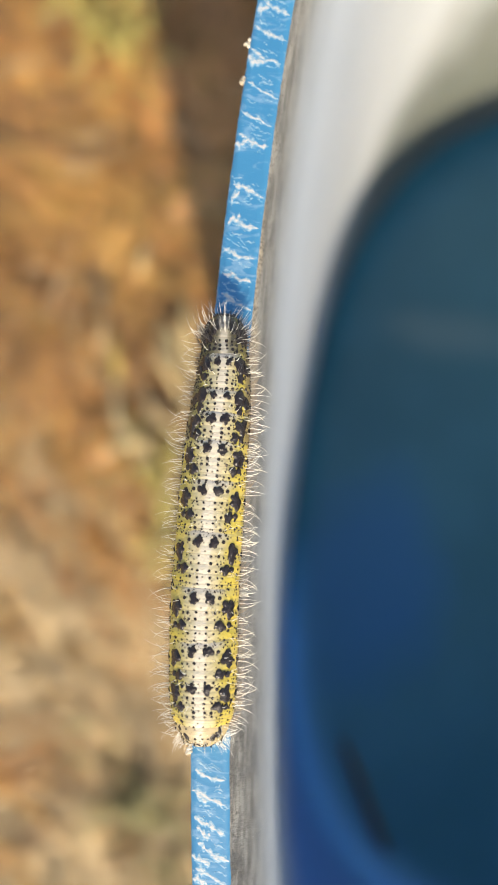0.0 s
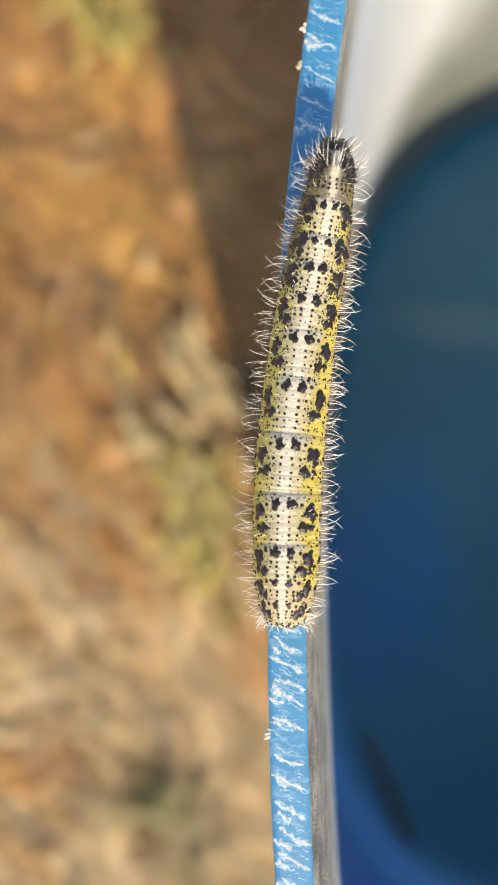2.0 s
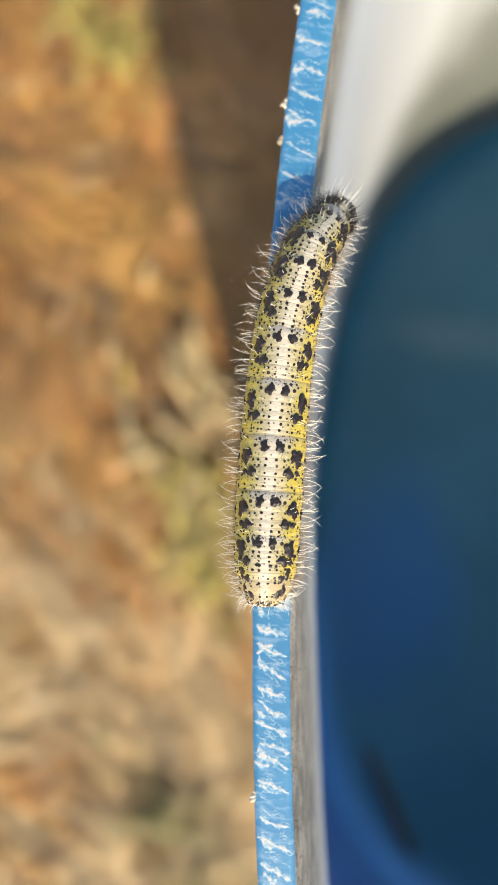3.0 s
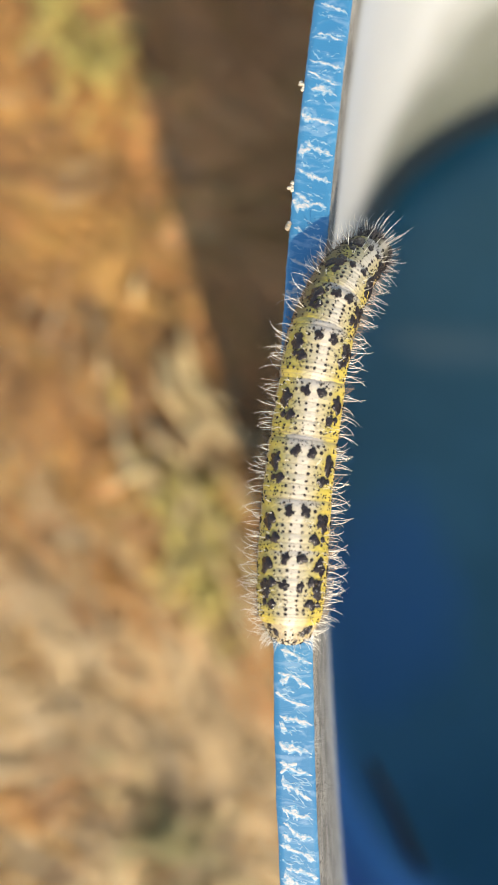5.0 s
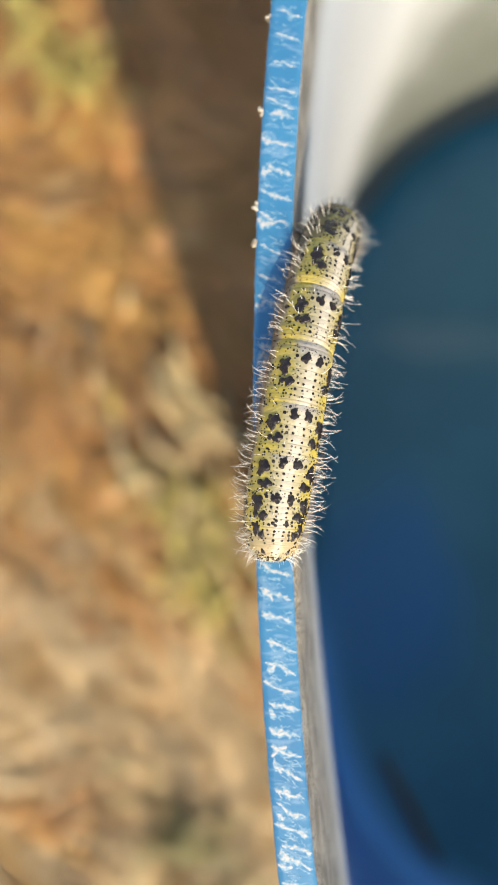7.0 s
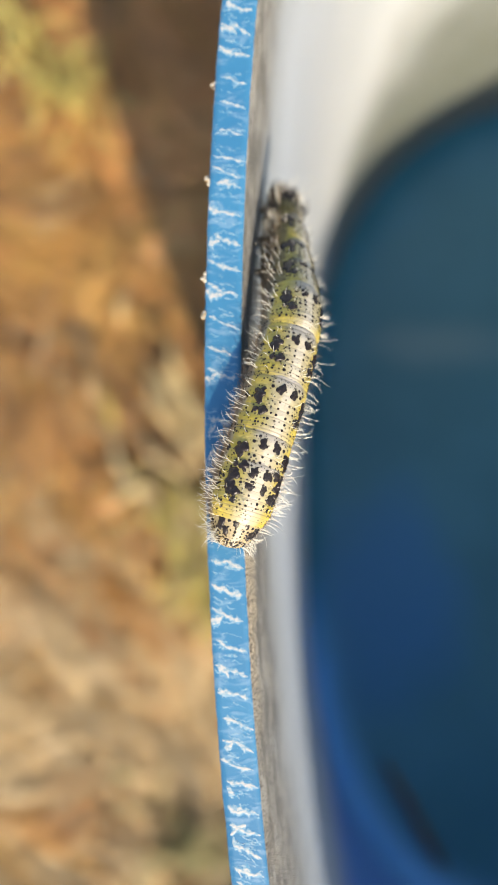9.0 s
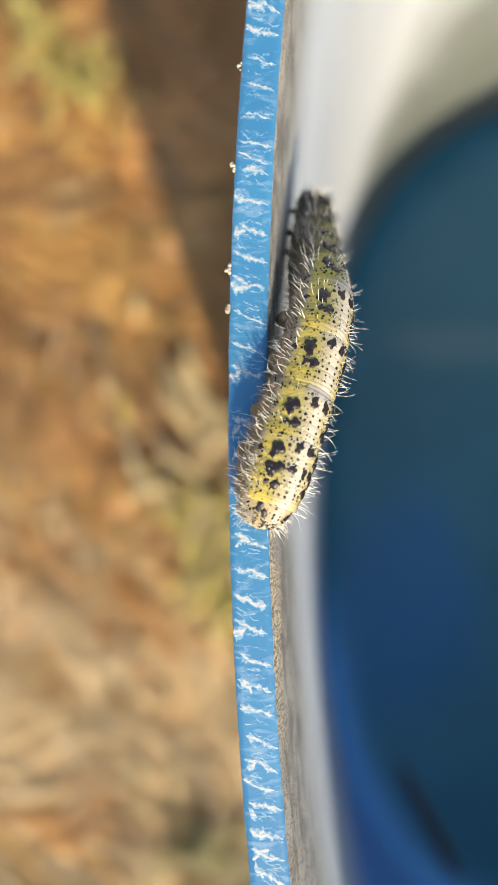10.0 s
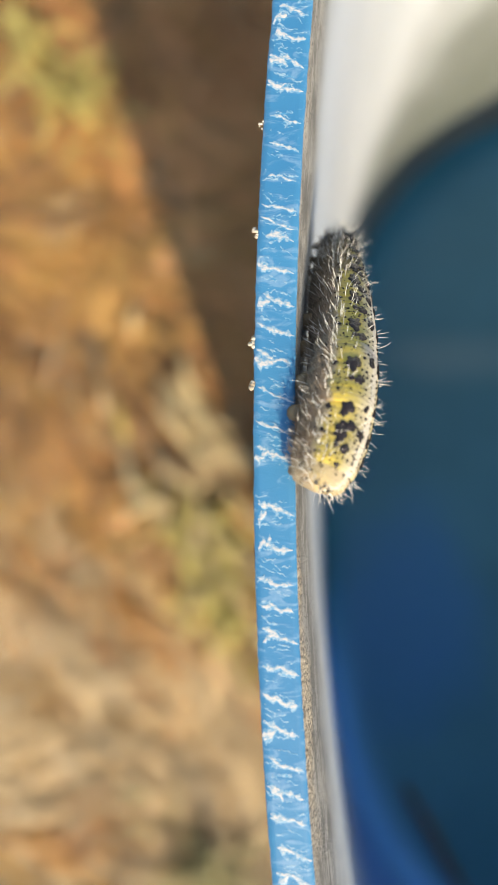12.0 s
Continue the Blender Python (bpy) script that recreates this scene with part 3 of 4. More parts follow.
def build_scuffs(tub):
    """Torn plastic left where the rim was sawn, in ragged strokes across it, often forked towards the outside."""
    rng = random.Random(11)
    inv = Vector((RIM_X, RIM_Y, GROUND_Z))
    more = [27.3 + 2.4 * k for k in range(1, 9)] + [-73.0 - 2.3 * k for k in range(1, 12)]
    faint = bmesh.new()
    for y in (*SCUFF_AT, *more):
        bm = bmesh.new()
        thin = y in THIN
        seed = rng.uniform(0, 50)
        lean = rng.uniform(0.5, 1.3)
        last = rng.uniform(0.8, 0.98)
        smear(bm, y, rng.uniform(0.02, 0.12), last, lean, rng.uniform(-0.3, 0.3), 0.22 if thin else rng.uniform(0.32, 0.48), seed, rng, 0.022)
        if not thin and rng.random() < 0.75:                  # a fork or a second stroke beside it
            a = rng.uniform(0.45, 0.70)
            smear(bm, y + rng.uniform(-0.9, 0.5), a, rng.uniform(0.85, 0.99), rng.choice((-0.9, 0.5, 1.2)) * rng.uniform(0.5, 0.9), rng.uniform(-0.3, 0.3), rng.uniform(0.42, 0.66), seed + 3, rng, 0.026)
        for k in range(rng.randrange(5, 11)):                 # faint hairline scratches between
            a = rng.uniform(0.05, 0.7)
            smear(faint, y + rng.uniform(-1.3, 1.3), a, min(a + rng.uniform(0.12, 0.4), 0.98), rng.uniform(-0.2, 0.8), 0.0, rng.uniform(0.06, 0.12), rng.uniform(0, 50), rng, 0.012, False)
        for k in range(rng.randrange(2, 6)):
            flake(faint, rim_point(y + rng.uniform(-1.2, 1.2), rng.uniform(0.35, 0.98), 0.01) - inv, rng.uniform(0.03, 0.08) * MM, rng)
        ob = part("scuff", bm, SCUFF_FAINT, tub, "" if y != 27.3 else "beige gritty smear")
        ob.data.materials.append(SCUFF)
    tagged(part("fine_scratching", faint, SCUFF_FAINT, tub, "faint whitish hairline scratches"), kind="stuff")


def build_burrs(tub):
    """Crumbs of plastic and grit that hang on the rim's outer edge."""
    rng = random.Random(3)
    inv = Vector((RIM_X, RIM_Y, GROUND_Z))
    for y, size in ((0.0, 0.42), (3.9, 0.36), (14.0, 0.33), (-66.0, 0.55), (24.0, 0.2)):
        bm = bmesh.new()
        for k in range(5):
            rock(bm, rim_point(y + rng.uniform(-0.45, 0.45), 1.0 + rng.uniform(0.0, 0.1), rng.uniform(-0.35, 0.05)) - inv, size * rng.uniform(0.5, 0.9) * MM, rng, 0.8)
        part("burr", bm, GRIT, tub, "pale crumb of grit on the edge")


# ---------------------------------------------------------------- caterpillar
COUNT = 13
# lengths at rest in millimetres, from the tail's segment to the collar behind the head, then the head
LENGTHS = [1.6, 1.9, 2.6, 3.5, 4.5, 5.2, 5.3, 5.0, 4.2, 3.4, 2.9, 3.5, 3.3, 2.6]
# radius in millimetres, from the tail's segment to the collar
GIRTH = [1.6, 2.3, 2.78, 3.1, 3.2, 3.2, 3.15, 3.1, 3.05, 2.95, 2.82, 2.55, 2.1]


def ring(r, y, sides=36, seed=0.0):
    out = []
    for i in range(sides):
        a = 2 * pi * i / sides
        x, z = sin(a), cos(a)
        k = r * (1 + 0.018 * noise.noise(Vector((x * 3, z * 3, y * 0.9 + seed))))
        out.append(Vector((x * k, y, z * k * (1.07 if z < 0 else 0.97))) * MM)
    return out


def girth_at(i, y):
    """The body's radius in segment i at y millimetres from its middle."""
    f = min(max(i + y / LENGTHS[i], -0.5), COUNT - 0.5)
    k = min(max(int(math.floor(f)), 0), COUNT - 1)
    a, b = GIRTH[k], GIRTH[min(k + 1, COUNT - 1)]
    r = a + (b - a) * max(f - k, 0) if f >= 0 else a
    if i == COUNT - 1 and y > 0:
        r *= 1 - 0.30 * (y / 2.4) ** 2
    if i == 0:
        e = (y + 1.0) / 1.0
        if e < 1:
            r *= sqrt(max(1 - (1 - e) ** 2, 0.0))
    return r


def surface(i, angle, y, lift=0.0):
    r = girth_at(i, y) + lift
    return Vector((sin(angle) * r, y, cos(angle) * r * (0.97 if cos(angle) > 0 else 1.07))) * MM


def blot(bm, i, angle, y, size, tall=0.9):
    """A domed round wart, its outline uneven, that hugs the body."""
    r = girth_at(i, y)
    sides = 11 if size > 0.25 else 6
    rows = []
    for f, lift in ((1.0, -0.03), (0.88, 0.03), (0.6, 0.04 + 0.22 * size * tall), (0.2, 0.045 + 0.36 * size * tall)):
        ring_points = []
        for k in range(sides):
            c, s = cos(2 * pi * k / sides), sin(2 * pi * k / sides)
            w = 1 + 0.25 * noise.noise(Vector((c * 1.3 + angle * 5, s * 1.3, y * 3 + i)))
            ring_points.append(surface(i, angle + size * f * w * c / r, y + size * f * w * s, lift))
        rows.append(ring_points)
    loft(bm, rows, True, (False, True))


def cluster(angle, y, size, rng, count, long=1.0):
    """A large wart with smaller ones pressed against it, as (angle, y, size)."""
    out = [(angle, y, size * 0.68)]
    for k in range(count):
        a = 2 * pi * (k + rng.uniform(-0.35, 0.35)) / count
        far = size * rng.uniform(0.50, 0.80)
        out.append((angle + far * cos(a) / 3.1, y + far * long * sin(a), size * rng.uniform(0.34, 0.60)))
    return out


def spot(bm, i, warts):
    """One black spot: the lobed mound that a cluster of warts makes together."""
    a0, y0, _ = warts[0]
    r = girth_at(i, y0)
    discs = [((a - a0) * r, y - y0, w) for a, y, w in warts]
    reach = []
    for k in range(30):
        dx, dy = cos(2 * pi * k / 30), sin(2 * pi * k / 30)
        far = 0.0
        for x, y, w in discs:
            c = x * dx + y * dy
            under = w * w - (x * x + y * y - c * c)
            if under > 0 and c + sqrt(under) > far and c > -w:
                far = c + sqrt(under)
        reach.append((dx, dy, far))
    rows = []
    for f in (1.0, 0.88, 0.68, 0.45, 0.2):
        row = []
        for dx, dy, far in reach:
            px, py = dx * far * f, dy * far * f
            dome = max(w * sqrt(max(1 - ((px - x) ** 2 + (py - y) ** 2) / (w * w), 0.0)) for x, y, w in discs)
            row.append(surface(i, a0 + px / r, y0 + py, -0.03 if f == 1.0 else 0.03 + 0.50 * dome))
        rows.append(row)
    loft(bm, rows, True, (False, True))


def hair(bm, i, angle, y, length, rng, width=0.03, sweep=0.0):
    base = surface(i, angle, y, -0.03)
    out = (surface(i, angle, y, 1.0) - surface(i, angle, y, 0.0)).normalized()
    side = Vector((0, 1, 0))
    bend = side * (sweep + rng.choice((-1, 1)) * rng.uniform(0.05, 0.55)) + Vector((0, 0, rng.uniform(-0.2, 0.45)))
    pts = [base + (out * (f - 0.12 * f ** 3) + bend * f ** 2.2) * length * MM for f in (0, 0.3, 0.58, 0.8, 1.0)]
    tube(bm, pts, [width * MM, width * 0.9 * MM, width * 0.75 * MM, width * 0.5 * MM, width * 0.15 * MM], 3)


def build_segment(i, parent):
    rng = random.Random(50 + i)
    size = LENGTHS[i]
    lo, hi = (-1.0, 0.5 * size + 0.5) if i == 0 else (-0.5 * size - (0.75 if i > 1 else 0.1), 0.5 * size + 0.85)
    bm = bmesh.new()
    rings, steps = [], 56
    for k in range(steps + 1):
        y = lo + (hi - lo) * k / steps
        f = y / size
        folds = 1 + 0.014 * abs(cos(pi * 6 * f)) if f < 0.22 else 1 + 0.014 * max(cos(pi * 6 * (f - 0.36) * 0.5), 0.0)   # six rings, the front one broad
        over = max(abs(f) - 0.47, 0.0) * size / 3.15 if not (i == 0 and f < 0) else 0.0
        seam = 1 - (0.10 if f > 0 else 0.14) * over - (0.7 if f > 0 else 0.9) * over * over - 0.012 * exp(-((abs(f) - 0.5) / 0.035) ** 2)
        rings.append(ring(max(girth_at(i, y) * folds * seam, 0.12), y, seed=i * 3.1))
    loft(bm, rings, True, (True, True))
    uv = bm.loops.layers.uv.new("along")
    for face in bm.faces:
        for corner in face.loops:
            corner[uv].uv = (0.5, corner.vert.co.y / MM / size * (1.0 if i else 0.12))
    seg = part("body_segment", bm, SKIN_TAIL if i < 3 else SKIN if i < COUNT - 4 else SKIN_FRONT_SHADED if i < COUNT - 1 else SKIN_COLLAR, parent)

    tail, collar = i == 0, i == COUNT - 1
    spots = []
    bm = bmesh.new()
    j = lambda w: rng.uniform(-w, w)  # noqa: E731
    for s in (-1, 1):
        if tail:
            for a, y, w in ((0.3, 0.5, 0.24), (0.8, 0.5, 0.28), (1.3, 0.3, 0.26), (0.45, -0.1, 0.24), (1.0, -0.1, 0.26), (0.4, -0.6, 0.2), (1.2, -0.6, 0.22)):
                spots.append(cluster(s * a + j(0.05), y, w, rng, 3))
            continue
        if collar:
            spots.append(cluster(s * 0.50, 1.15, 0.60, rng, 7))
            spots.append(cluster(s * 1.00, 1.05, 0.72, rng, 7))
            spots.append(cluster(s * 1.45, 0.8, 0.50, rng, 5))
            spots.append(cluster(s * 0.50, 1.80, 0.45, rng, 6))
            spots.append(cluster(s * 1.05, 1.75, 0.50, rng, 6))
            spots.append(cluster(s * 0.72, 0.30, 0.50, rng, 6))
            spots.append(cluster(s * 1.15, 0.15, 0.50, rng, 6))
            for row in (-0.9, -0.45, 0.0):
                for a in (0.16, 0.38, 0.62, 0.9, 1.2):
                    blot(bm, i, s * (a + j(0.04)), row + j(0.12), rng.uniform(0.11, 0.22))
            continue
        thorax = i >= COUNT - 3
        big = 0.68 if 2 < i < 9 else 0.54 if i < 3 else 0.68
        spots.append(cluster(s * 0.225, 0.29 * size, 0.47 if 2 < i < 10 else 0.37, rng, 5, 1.15))                     # the pair on the back
        if thorax:
            spots.append(cluster(s * 0.72, 0.24 * size, big, rng, 8, 1.2))
            spots.append(cluster(s * 1.00, 0.14 * size, big * 0.80, rng, 6))
            spots.append(cluster(s * 0.70, -0.12 * size, big * 0.60, rng, 6))
        else:
            spots.append(cluster(s * (0.84 + j(0.02)), 0.13 * size, big, rng, 5, 1.3) + cluster(s * (0.86 + j(0.05)), -0.01 * size, big * 0.55, rng, 4))   # the blotch on the flank
            spots.append(cluster(s * (0.62 + j(0.03)), -0.18 * size, big * 0.78, rng, 4))
            spots.append([(s * 0.86, -0.17 * size + j(0.1), big * 0.45)])
        spots.append([(s * 0.52, 0.30 * size + j(0.1), 0.19)])
        spots.append(cluster(s * 1.36, 0.10 * size, 0.30, rng, 4))
        for f in (-0.42, -0.31, -0.19, -0.06, 0.05, 0.41) if size > 3.0 else (-0.34, -0.16, 0.0):
            row = f * size
            blot(bm, i, s * (0.165 + j(0.02)), row + j(0.05), rng.uniform(0.10, 0.19))
            if rng.random() < 0.8:
                blot(bm, i, s * (0.38 + j(0.03)), row + j(0.06), rng.uniform(0.10, 0.20))
            blot(bm, i, s * (0.54 + j(0.05)), row + j(0.1), rng.uniform(0.08, 0.15))
            for w in range(4):
                blot(bm, i, s * rng.uniform(0.62, 1.45), row + j(0.3), rng.uniform(0.08, 0.17))
    for k in range(85 if i < COUNT - 4 else 130):
        a, y = rng.uniform(-1.9, 1.9), rng.uniform(-0.5 * size - 0.5 if not tail else -0.95, 0.5 * size + 0.4)
        if abs(a) < 0.4 and not tail:
            continue
        blot(bm, i, a, y, rng.uniform(0.05, 0.11) * (1.3 if tail else 1))
    for k in range(26 if i else 60):                         # fine specks on the smooth fold at the front
        blot(bm, i, rng.uniform(-0.7, 0.7), rng.uniform(0.36, 0.50) * size if i else rng.uniform(-0.95, 0.6), rng.uniform(0.035, 0.065) * (1 if i else 1.7))
    tagged(part("speckling", bm, SPOT, seg, "tiny black raised dots"), kind="stuff")
    for warts in spots:
        bm = bmesh.new()
        spot(bm, i, warts)
        part("spot", bm, SPOT, seg)

    bm = bmesh.new()
    for k in range(int(9 * size) if i else 90):
        a = rng.choice((-1, 1)) * (rng.uniform(0.95, 2.3) if rng.random() < 0.75 else rng.uniform(0.2, 0.95))
        long = rng.uniform(1.0, 2.0) if abs(a) > 0.9 else rng.uniform(0.5, 1.2)
        hair(bm, i, a, rng.uniform(-0.48, 0.48) * size, long * (0.75 if not i else 1), rng, 0.030, -0.6 if i < 2 else 0.1)
    for s in (-1, 1):
        for k in range(round(1.7 * size)):
            hair(bm, i, s * rng.uniform(1.15, 1.65), -0.45 * size + 0.55 * k + rng.uniform(-0.2, 0.2), rng.uniform(1.5, 2.4), rng, 0.034)
    if collar:
        for k in range(34):
            hair(bm, i, rng.uniform(-1.6, 1.6), rng.uniform(0.4, 1.9), rng.uniform(0.8, 1.9), rng, 0.028, 0.9)
    tagged(part("hair_coat", bm, HAIR, seg, "pale curved hairs"), kind="stuff")

    bm = bmesh.new()
    for k in range(int(48 * size)):
        a = rng.choice((-1, 1)) * rng.uniform(1.50 if i < COUNT - 4 else 1.15, 2.7)
        hair(bm, i, a, rng.uniform(-0.5, 0.5) * size, rng.uniform(0.5, 1.3), rng, 0.022, 0.5)
    tagged(part("belly_fuzz", bm, FUZZ, seg, "short brownish belly hairs"), kind="stuff")

    if i >= COUNT - 2:
        bm = bmesh.new()
        for k in range(150 if i == COUNT - 1 else 20):
            hair(bm, i, rng.choice((-1, 1)) * rng.uniform(0.3, 1.5), rng.uniform(-0.2, 1.3), rng.uniform(0.4, 1.0), rng, 0.03, 0.7)
        tagged(part("bristle_coat", bm, DARK_HAIR, seg, "short black bristles"), kind="stuff")

    if i in (0, 4, 5, 6, 7) or i >= 10:
        true_leg = i >= 10
        for s in (-1, 1):
            bm = bmesh.new()
            r = girth_at(i, 0)
            top = Vector((s * r * 0.45, 0.2, -r * 0.80))
            w = 0.36 if true_leg else 0.9 if i else 0.6
            pts = [top, top + Vector((s * 0.25, 0, -0.7)), top + Vector((s * 0.1, 0.1, -1.15))]
            tube(bm, [p * MM for p in pts], [w * MM, w * 0.9 * MM, w * (0.3 if true_leg else 0.8) * MM], 10)
            part("true_leg" if true_leg else "proleg", bm, PROLEG, seg)
    return seg


def build_head(parent):
    rng = random.Random(9)
    bm = bmesh.new()
    rings = []
    for k in range(13):
        f = k / 12
        y = -1.7 + 3.2 * f
        r = 1.5 * sqrt(max(1 - (abs(f - 0.42) / 0.58) ** 2.4, 0.01))
        rings.append([Vector((sin(a) * r * 1.05, y, cos(a) * r * 0.95 - 0.75 - 0.25 * f + 0.12 * r * abs(sin(a)))) * MM for a in [2 * pi * j / 28 for j in range(28)]])
    loft(bm, rings, True, (True, True))
    head = part("head", bm, HEAD, parent, "dark bristly head capsule")
    for name, mat, count, lo, hi in (("hair_coat", HAIR, 40, 0.7, 1.7), ("bristle_coat", DARK_HAIR, 150, 0.3, 0.75)):
        bm = bmesh.new()
        for k in range(count):
            a, f = rng.uniform(-1.9, 1.9), rng.uniform(0.05, 0.9)
            r = 1.4 * sqrt(max(1 - (abs(f - 0.42) / 0.58) ** 2.4, 0.01))
            base = Vector((sin(a) * r, -1.0 + 2.5 * f, cos(a) * r - 0.75 - 0.25 * f))
            out = Vector((sin(a), 0.9 * f + 0.1, cos(a))).normalized()
            long = rng.uniform(lo, hi)
            bend = Vector((rng.uniform(-0.2, 0.2), rng.uniform(0, 0.5), rng.uniform(0, 0.3)))
            pts = [(base + (out * g + bend * g * g) * long) * MM for g in (0, 0.33, 0.66, 1)]
            tube(bm, pts, [0.035 * MM, 0.03 * MM, 0.02 * MM, 0.006 * MM], 3)
        tagged(part(name, bm, mat, head), kind="stuff")
    for s in (-1, 1):
        bm = bmesh.new()
        rock(bm, Vector((s * 0.75, 1.2, -1.0)) * MM, 0.32 * MM, rng, 0.9)
        part("eye_patch", bm, SPOT, head)
    return head


def build_caterpillar():
    body = thing("caterpillar", "yellow-white hairy caterpillar with black spots on the blue rim", "caterpillar")
    return body, [build_segment(i, body) for i in range(COUNT)] + [build_head(body)]


ground = build_ground()
straw = build_straw()
build_tuft((-0.070, -0.055), 60, 0.055, 1, GREEN, "yellowing green grass tuft beside the tub")
build_tuft((-0.050, -0.112), 34, 0.030, 5, GREEN, "small yellowing green grass tuft beside the tub")
build_tuft((-0.055, -0.300), 40, 0.060, 2, DULL_GREEN, "sparse fading green grass tuft on dry ground")
build_tuft((-0.172, 0.300), 50, 0.055, 3, GREEN, "fading green grass tuft in dry straw")
build_tuft((-0.082, -0.012), 16, 0.085, 8, PALE_BLADE, "pale straw-coloured grass tuft with long arching blades", -58, 1.5)
build_tuft((-0.078, 0.048), 26, 0.050, 9, PALE_BLADE, "pale clump of dry straw beside the tub", -50, 1.2)
tub = build_tub()
build_stalk()
build_scuffs(tub)
build_burrs(tub)
caterpillar, SEGMENTS = build_caterpillar()

# ---------------------------------------------------------------- movement
LINES, PAIRS, TIPS, LEANS = {}, {}, {}, {}
# millimetres between the spot pairs from the sixth on, then to the collar's, the head's middle and its tip
FRONT_STEPS = [4.5, 3.7, 3.0, 2.6, 3.6, 3.6, 1.2, 1.6]


def crawl(t, leans, pairs, *line, tip=6.0):
    """The body's middle line at t seconds, from the tail's tip to the head's, in millimetres; the places on it, counted in points of the line,
    of the spot pairs from the first or third segment on; how far the back leans inward at the tail, the middle and the head, in degrees."""
    LINES[t], PAIRS[t], TIPS[t], LEANS[t] = [Vector(p) for p in line], list(pairs), tip, leans


def along(line, g):
    """A smooth point at g, counted in points, on a line of points; straight on past its ends."""
    n = len(line) - 1
    k = min(max(int(math.floor(g)), 0), n - 1)
    u = g - k
    a, b = line[k], line[k + 1]
    if g < 0:
        return a + (b - a) * g
    if g > n:
        return b + (b - a) * (g - n)
    before = line[k - 1] if k else a * 2 - b
    after = line[k + 2] if k + 2 <= n else b * 2 - a
    return 0.5 * (2 * a + (b - before) * u + (2 * before - 5 * a + 4 * b - after) * u * u + (3 * a - before - 3 * b + after) * u ** 3)


def middles(t):
    """Where the middle of each segment and of the head lies on the line at t."""
    p = [0.0] + PAIRS[t]
    steps = FRONT_STEPS[len(p) - 7:]
    scale = (TIPS[t] - p[-1]) / sum(steps)
    for step in steps[:-1]:
        p.append(p[-1] + step * scale)
    out = [0.15]
    for k in range(1, COUNT):
        out.append(max(p[k] - 0.3 * (p[k] - p[k - 1]), out[-1] + 0.12))
    return out + [p[COUNT]]


def body_pose(t, g):
    line = LINES[t]
    way = (along(line, g + 0.2) - along(line, g - 0.2)).normalized()
    tail, mid, head = LEANS[t]
    f = min(max(g / TIPS[t], 0.0), 1.0) * 2
    a = radians(tail + (mid - tail) * f if f < 1 else mid + (head - mid) * (f - 1))
    up = Vector((sin(a), 0, cos(a)))
    side = way.cross(up).normalized()
    up = side.cross(way)
    m = Matrix((side, way, up)).transposed().to_4x4()
    m.translation = along(line, g) * MM
    return m


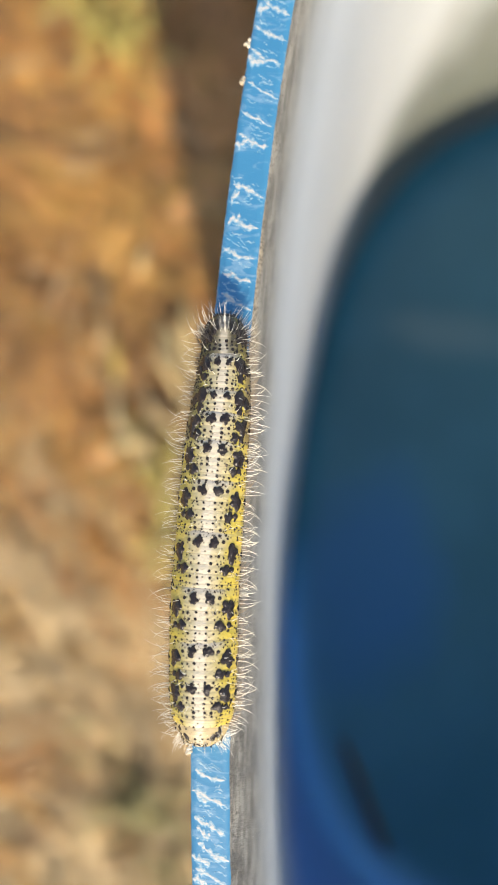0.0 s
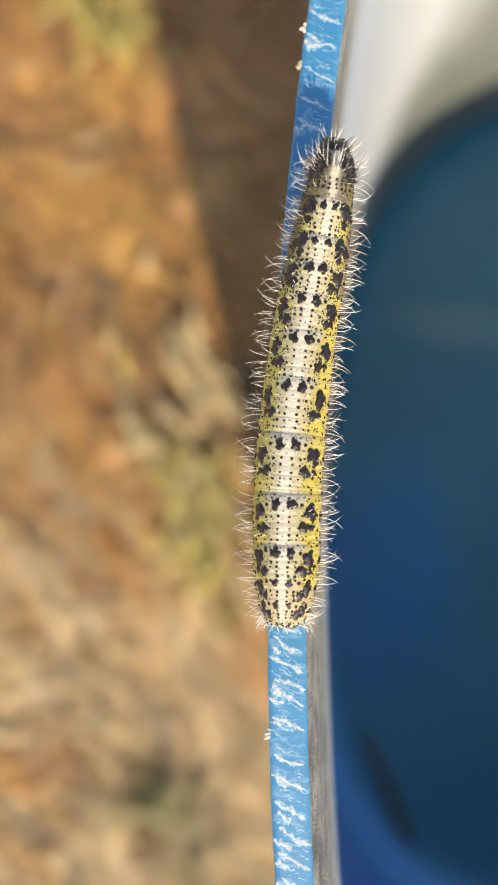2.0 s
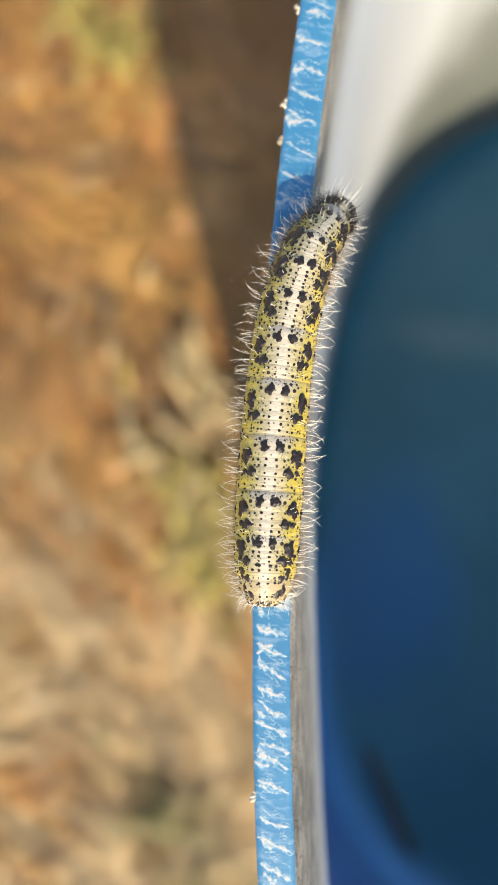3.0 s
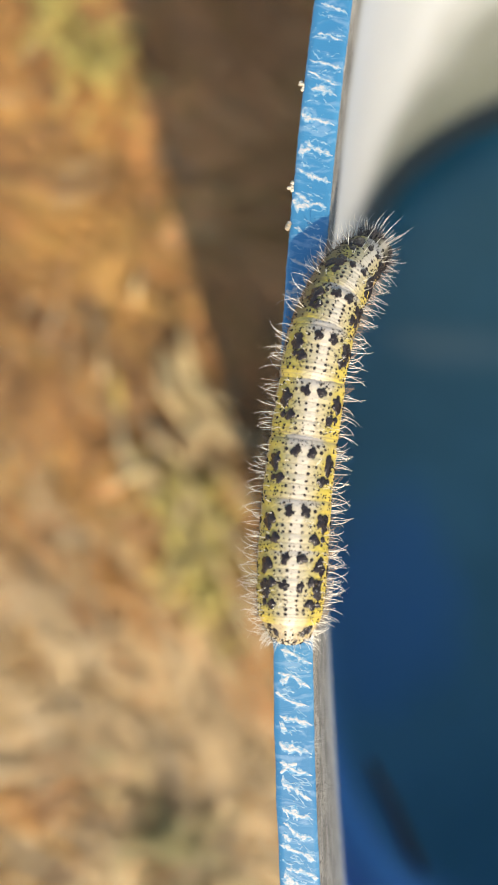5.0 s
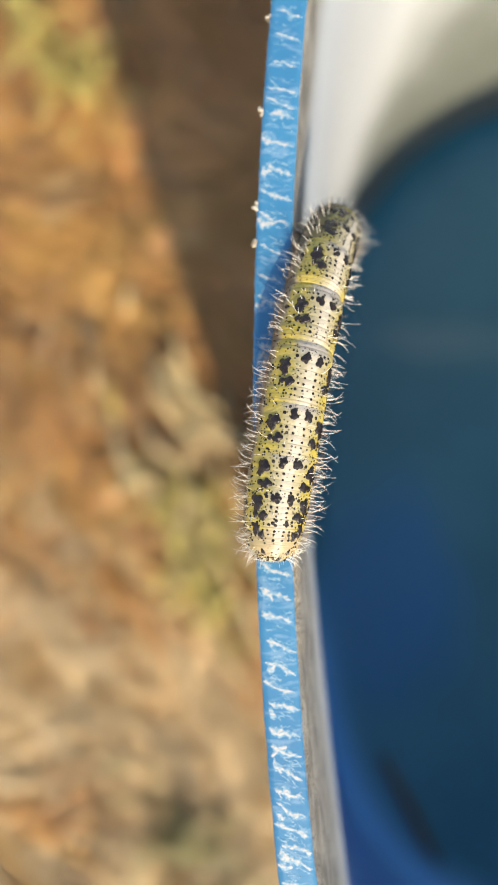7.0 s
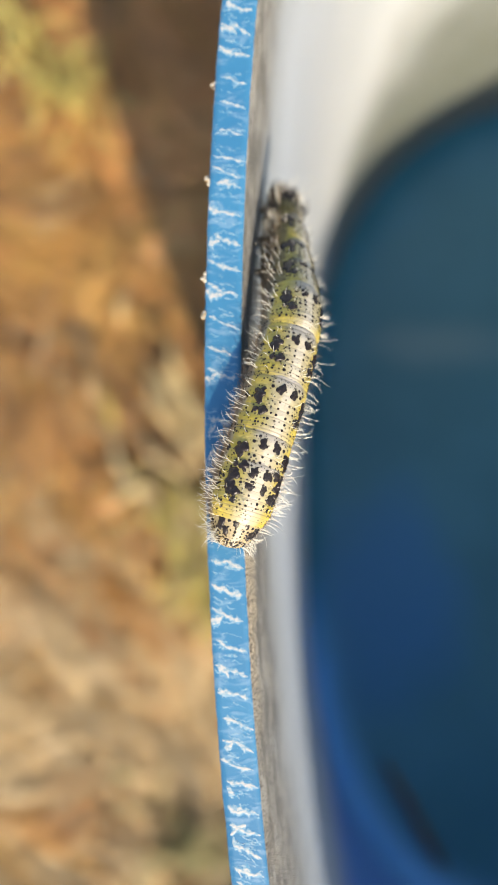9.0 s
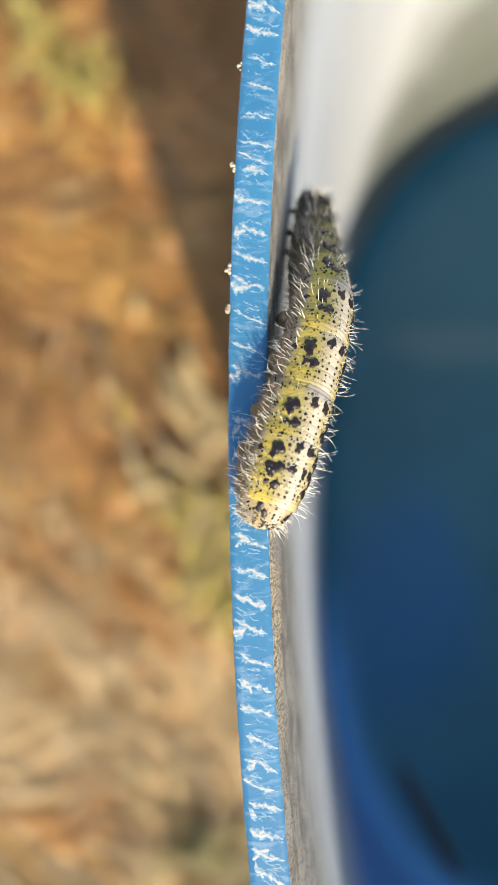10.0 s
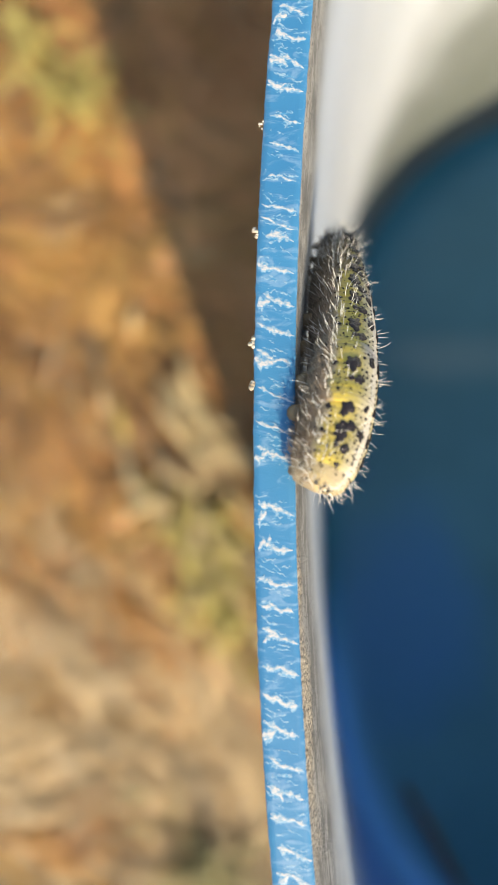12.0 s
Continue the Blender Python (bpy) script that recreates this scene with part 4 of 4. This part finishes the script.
def motions():
    crawl(0, (-3, 0, 3), (0.36, 0.55, 0.78, 1.32, 2.04, 2.79, 3.48, 4.02, 4.41, 4.74, 5.22),
          (5.5, -64.6, 3.1), (4.7, -57.8, 3.1), (3.9, -51.1, 3.1), (3.4, -44.3, 3.1), (3.0, -37.5, 3.1), (2.7, -30.8, 3.0), (1.9, -24.1, 2.6))
    crawl(0.5, (-4, -2, 0), (0.36, 0.55, 0.87, 1.5, 2.25, 3, 3.63, 4.11, 4.53, 4.89, 5.37),
          (5.8, -63.2, 3.1), (5.0, -56.2, 3.1), (4.1, -49.2, 3.1), (3.5, -42.2, 3.1), (3.0, -34.9, 3.1), (3.2, -27.7, 3.1), (4.7, -20.7, 3.5))
    crawl(1, (2, -2, 6), (0.39, 0.69, 1.11, 1.68, 2.31, 2.94, 3.51, 3.99, 4.47, 4.83, 5.37),
          (5.2, -61.7, 3.1), (4.4, -54.4, 3.2), (3.8, -46.6, 3.1), (3.5, -38.7, 3.1), (3.5, -30.6, 3.2), (4.5, -23.5, 2.9), (6.4, -16.5, 2.5))
    crawl(1.5, (-3, -1, 0), (0.36, 0.57, 0.96, 1.53, 2.25, 3, 3.69, 4.26, 4.68, 5.01, 5.43),
          (5.9, -59.3, 3.1), (4.9, -51.9, 3.1), (4.0, -44.5, 3.1), (3.3, -36.9, 3.1), (3.6, -29.2, 3.1), (5.0, -21.6, 3.2), (9.5, -15.2, 4.0))
    crawl(2, (-8, -5, 10), (0.36, 0.6, 0.99, 1.62, 2.34, 3.03, 3.57, 4.05, 4.44, 4.77, 5.22),
          (4.7, -55.3, 3.1), (4.1, -48.2, 3.1), (3.5, -40.8, 3.1), (3.4, -33.2, 3.1), (3.6, -25.3, 3.2), (4.2, -17.5, 4.1), (4.6, -9.6, 6.4))
    crawl(2.5, (-4, 0, 8), (0.36, 0.57, 0.99, 1.5, 2.07, 2.67, 3.27, 3.81, 4.26, 4.65, 5.19),
          (4.2, -51.1, 3.1), (3.4, -43.6, 3.1), (2.8, -35.9, 3.1), (2.7, -27.9, 3.1), (2.7, -20.0, 3.3), (3.3, -12.4, 3.6), (4.0, -5.0, 4.6))
    crawl(3, (-4, 2, 10), (0.36, 0.55, 0.84, 1.41, 2.1, 2.88, 3.63, 4.23, 4.68, 5.01, 5.46),
          (3.5, -47.1, 3.1), (3.0, -40.0, 3.1), (2.7, -32.5, 3.1), (2.6, -25.6, 3.1), (2.9, -18.8, 3.1), (4.3, -12.1, 2.8), (7.2, -6.6, -0.2))
    crawl(5, (-1, 4, 28), (0.36, 0.55, 0.7, 1.05, 1.68, 2.46, 3.3, 3.96, 4.5, 4.95),
          (3.0, -39.7, 3.1), (2.8, -32.5, 3.1), (2.8, -25.3, 3.1), (3.2, -18.4, 3.1), (3.9, -11.4, 3.2), (6.0, -5.1, 1.3), (9.4, -0.5, -2.8))
    crawl(5.5, (0, 8, 50), (0.36, 0.55, 0.84, 1.32, 1.89, 2.61, 3.39, 4.05, 4.68, 5.19),
          (3.2, -37.3, 3.1), (3.0, -30.8, 3.1), (3.3, -24.1, 3.1), (3.6, -17.5, 3.1), (4.4, -10.7, 3.0), (5.9, -4.1, 2.3), (7.6, 0.6, -0.3), (8.9, 2.4, -6.0), tip=6.9)
    crawl(6, (0, 8, 48), (0.36, 0.55, 0.75, 1.26, 1.95, 2.85, 3.75, 4.56, 5.22),
          (2.6, -34.7, 3.0), (2.8, -28.7, 3.1), (3.1, -22.5, 3.1), (3.7, -16.4, 3.1), (4.8, -10.3, 2.6), (6.5, -4.0, 1.4), (7.9, 0.4, -2.0), (9.2, 1.5, -8.0), tip=7.2)
    crawl(6.5, (9, 21, 60), (0.36, 0.55, 0.87, 1.47, 2.28, 3.09, 4.08, 4.89),
          (2.6, -32.3, 3.1), (2.8, -26.6, 3.1), (3.2, -21.1, 3.1), (4.2, -15.6, 3.0), (5.4, -10.0, 1.7), (6.5, -3.7, 1.3), (7.4, 0.9, -1.0), (8.6, 2.0, -7.3), tip=7.3)
    crawl(7, (8, 28, 64), (0.36, 0.55, 0.93, 1.5, 2.28, 3.18, 4.11, 4.92),
          (2.7, -32.5, 3.1), (3.1, -26.2, 3.1), (4.0, -20.1, 3.1), (4.9, -14.1, 2.8), (6.0, -7.8, 1.6), (7.3, -1.6, -0.4), (8.6, 2.5, -4.0), (10.2, 3.2, -10.2), tip=7.4)
    crawl(9, (20, 34, 68), (0.36, 0.55, 0.7, 0.7, 1.24, 1.93, 2.56),
          (2.8, -23.7, 3.1), (5.2, -15.8, 2.7), (7.5, -8.0, 1.3), (9.1, -0.4, -1.3), (8.7, 5.8, -5.6), (8.3, 12.1, -9.6), (8.6, 18.3, -13.7))
    crawl(9.5, (25, 46, 76), (0.36, 0.55, 0.7, 1.01, 1.69, 2.39, 2.93),
          (3.3, -23.5, 3.1), (5.3, -15.7, 2.6), (7.4, -8.1, 1.1), (9.1, -0.5, -1.4), (8.8, 5.4, -6.1), (8.6, 11.4, -10.7), (8.8, 17.6, -14.7))
    crawl(10, (41, 48, 80), (0.36, 0.55, 0.7, 0.95, 1.59, 2.37, 2.98),
          (3.4, -21.2, 3.1), (5.6, -13.9, 2.5), (7.8, -6.7, 1.0), (9.2, 0.3, -1.7), (8.9, 5.9, -7.7), (8.7, 11.4, -13.3), (8.8, 17.4, -18.3))
    crawl(10.5, (49, 60, 82), (0.36, 0.55, 0.7, 1.06, 1.75, 2.45, 2.85),
          (4.7, -16.6, 3.0), (6.6, -10.1, 1.4), (8.3, -3.3, -0.3), (9.7, 3.6, -2.1), (9.5, 9.5, -7.6), (8.9, 15.1, -13.1), (8.6, 21.1, -18.1))
    crawl(11, (54, 58, 80), (0.36, 0.55, 0.7, 1.14, 1.84, 2.68, 3.13),
          (5.0, -14.6, 2.8), (6.9, -8.7, 1.6), (8.6, -2.8, 0.4), (9.4, 3.4, -2.5), (9.3, 8.6, -7.0), (9.1, 13.7, -13.1), (9.4, 19.1, -18.8))
    crawl(11.5, (58, 61, 80), (0.36, 0.55, 0.78, 1.38, 2.12, 2.77),
          (5.3, -11.6, 2.7), (7.3, -6.4, 1.4), (8.5, -1.1, 0.1), (8.9, 4.5, -2.9), (8.9, 9.5, -7.0), (8.7, 14.5, -12.7), (8.6, 19.8, -18.0))
    crawl(12, (60, 60, 80), (0.36, 0.55, 0.95, 1.49, 2.28, 3.07),
          (5.8, -9.3, 2.3), (7.3, -5.0, 1.0), (8.2, -0.5, -0.3), (8.6, 4.1, -3.7), (8.6, 8.9, -7.9), (8.7, 13.8, -13.5), (8.9, 18.7, -19.1))
    times = sorted(LINES)
    base = {t: body_pose(t, 3.0) for t in times}
    walk(caterpillar, [(t, base[t]) for t in times])
    places = {t: middles(t) for t in times}
    for i, seg in enumerate(SEGMENTS):
        walk(seg, [(t, base[t].inverted() @ body_pose(t, places[t][i])) for t in times])


motions()
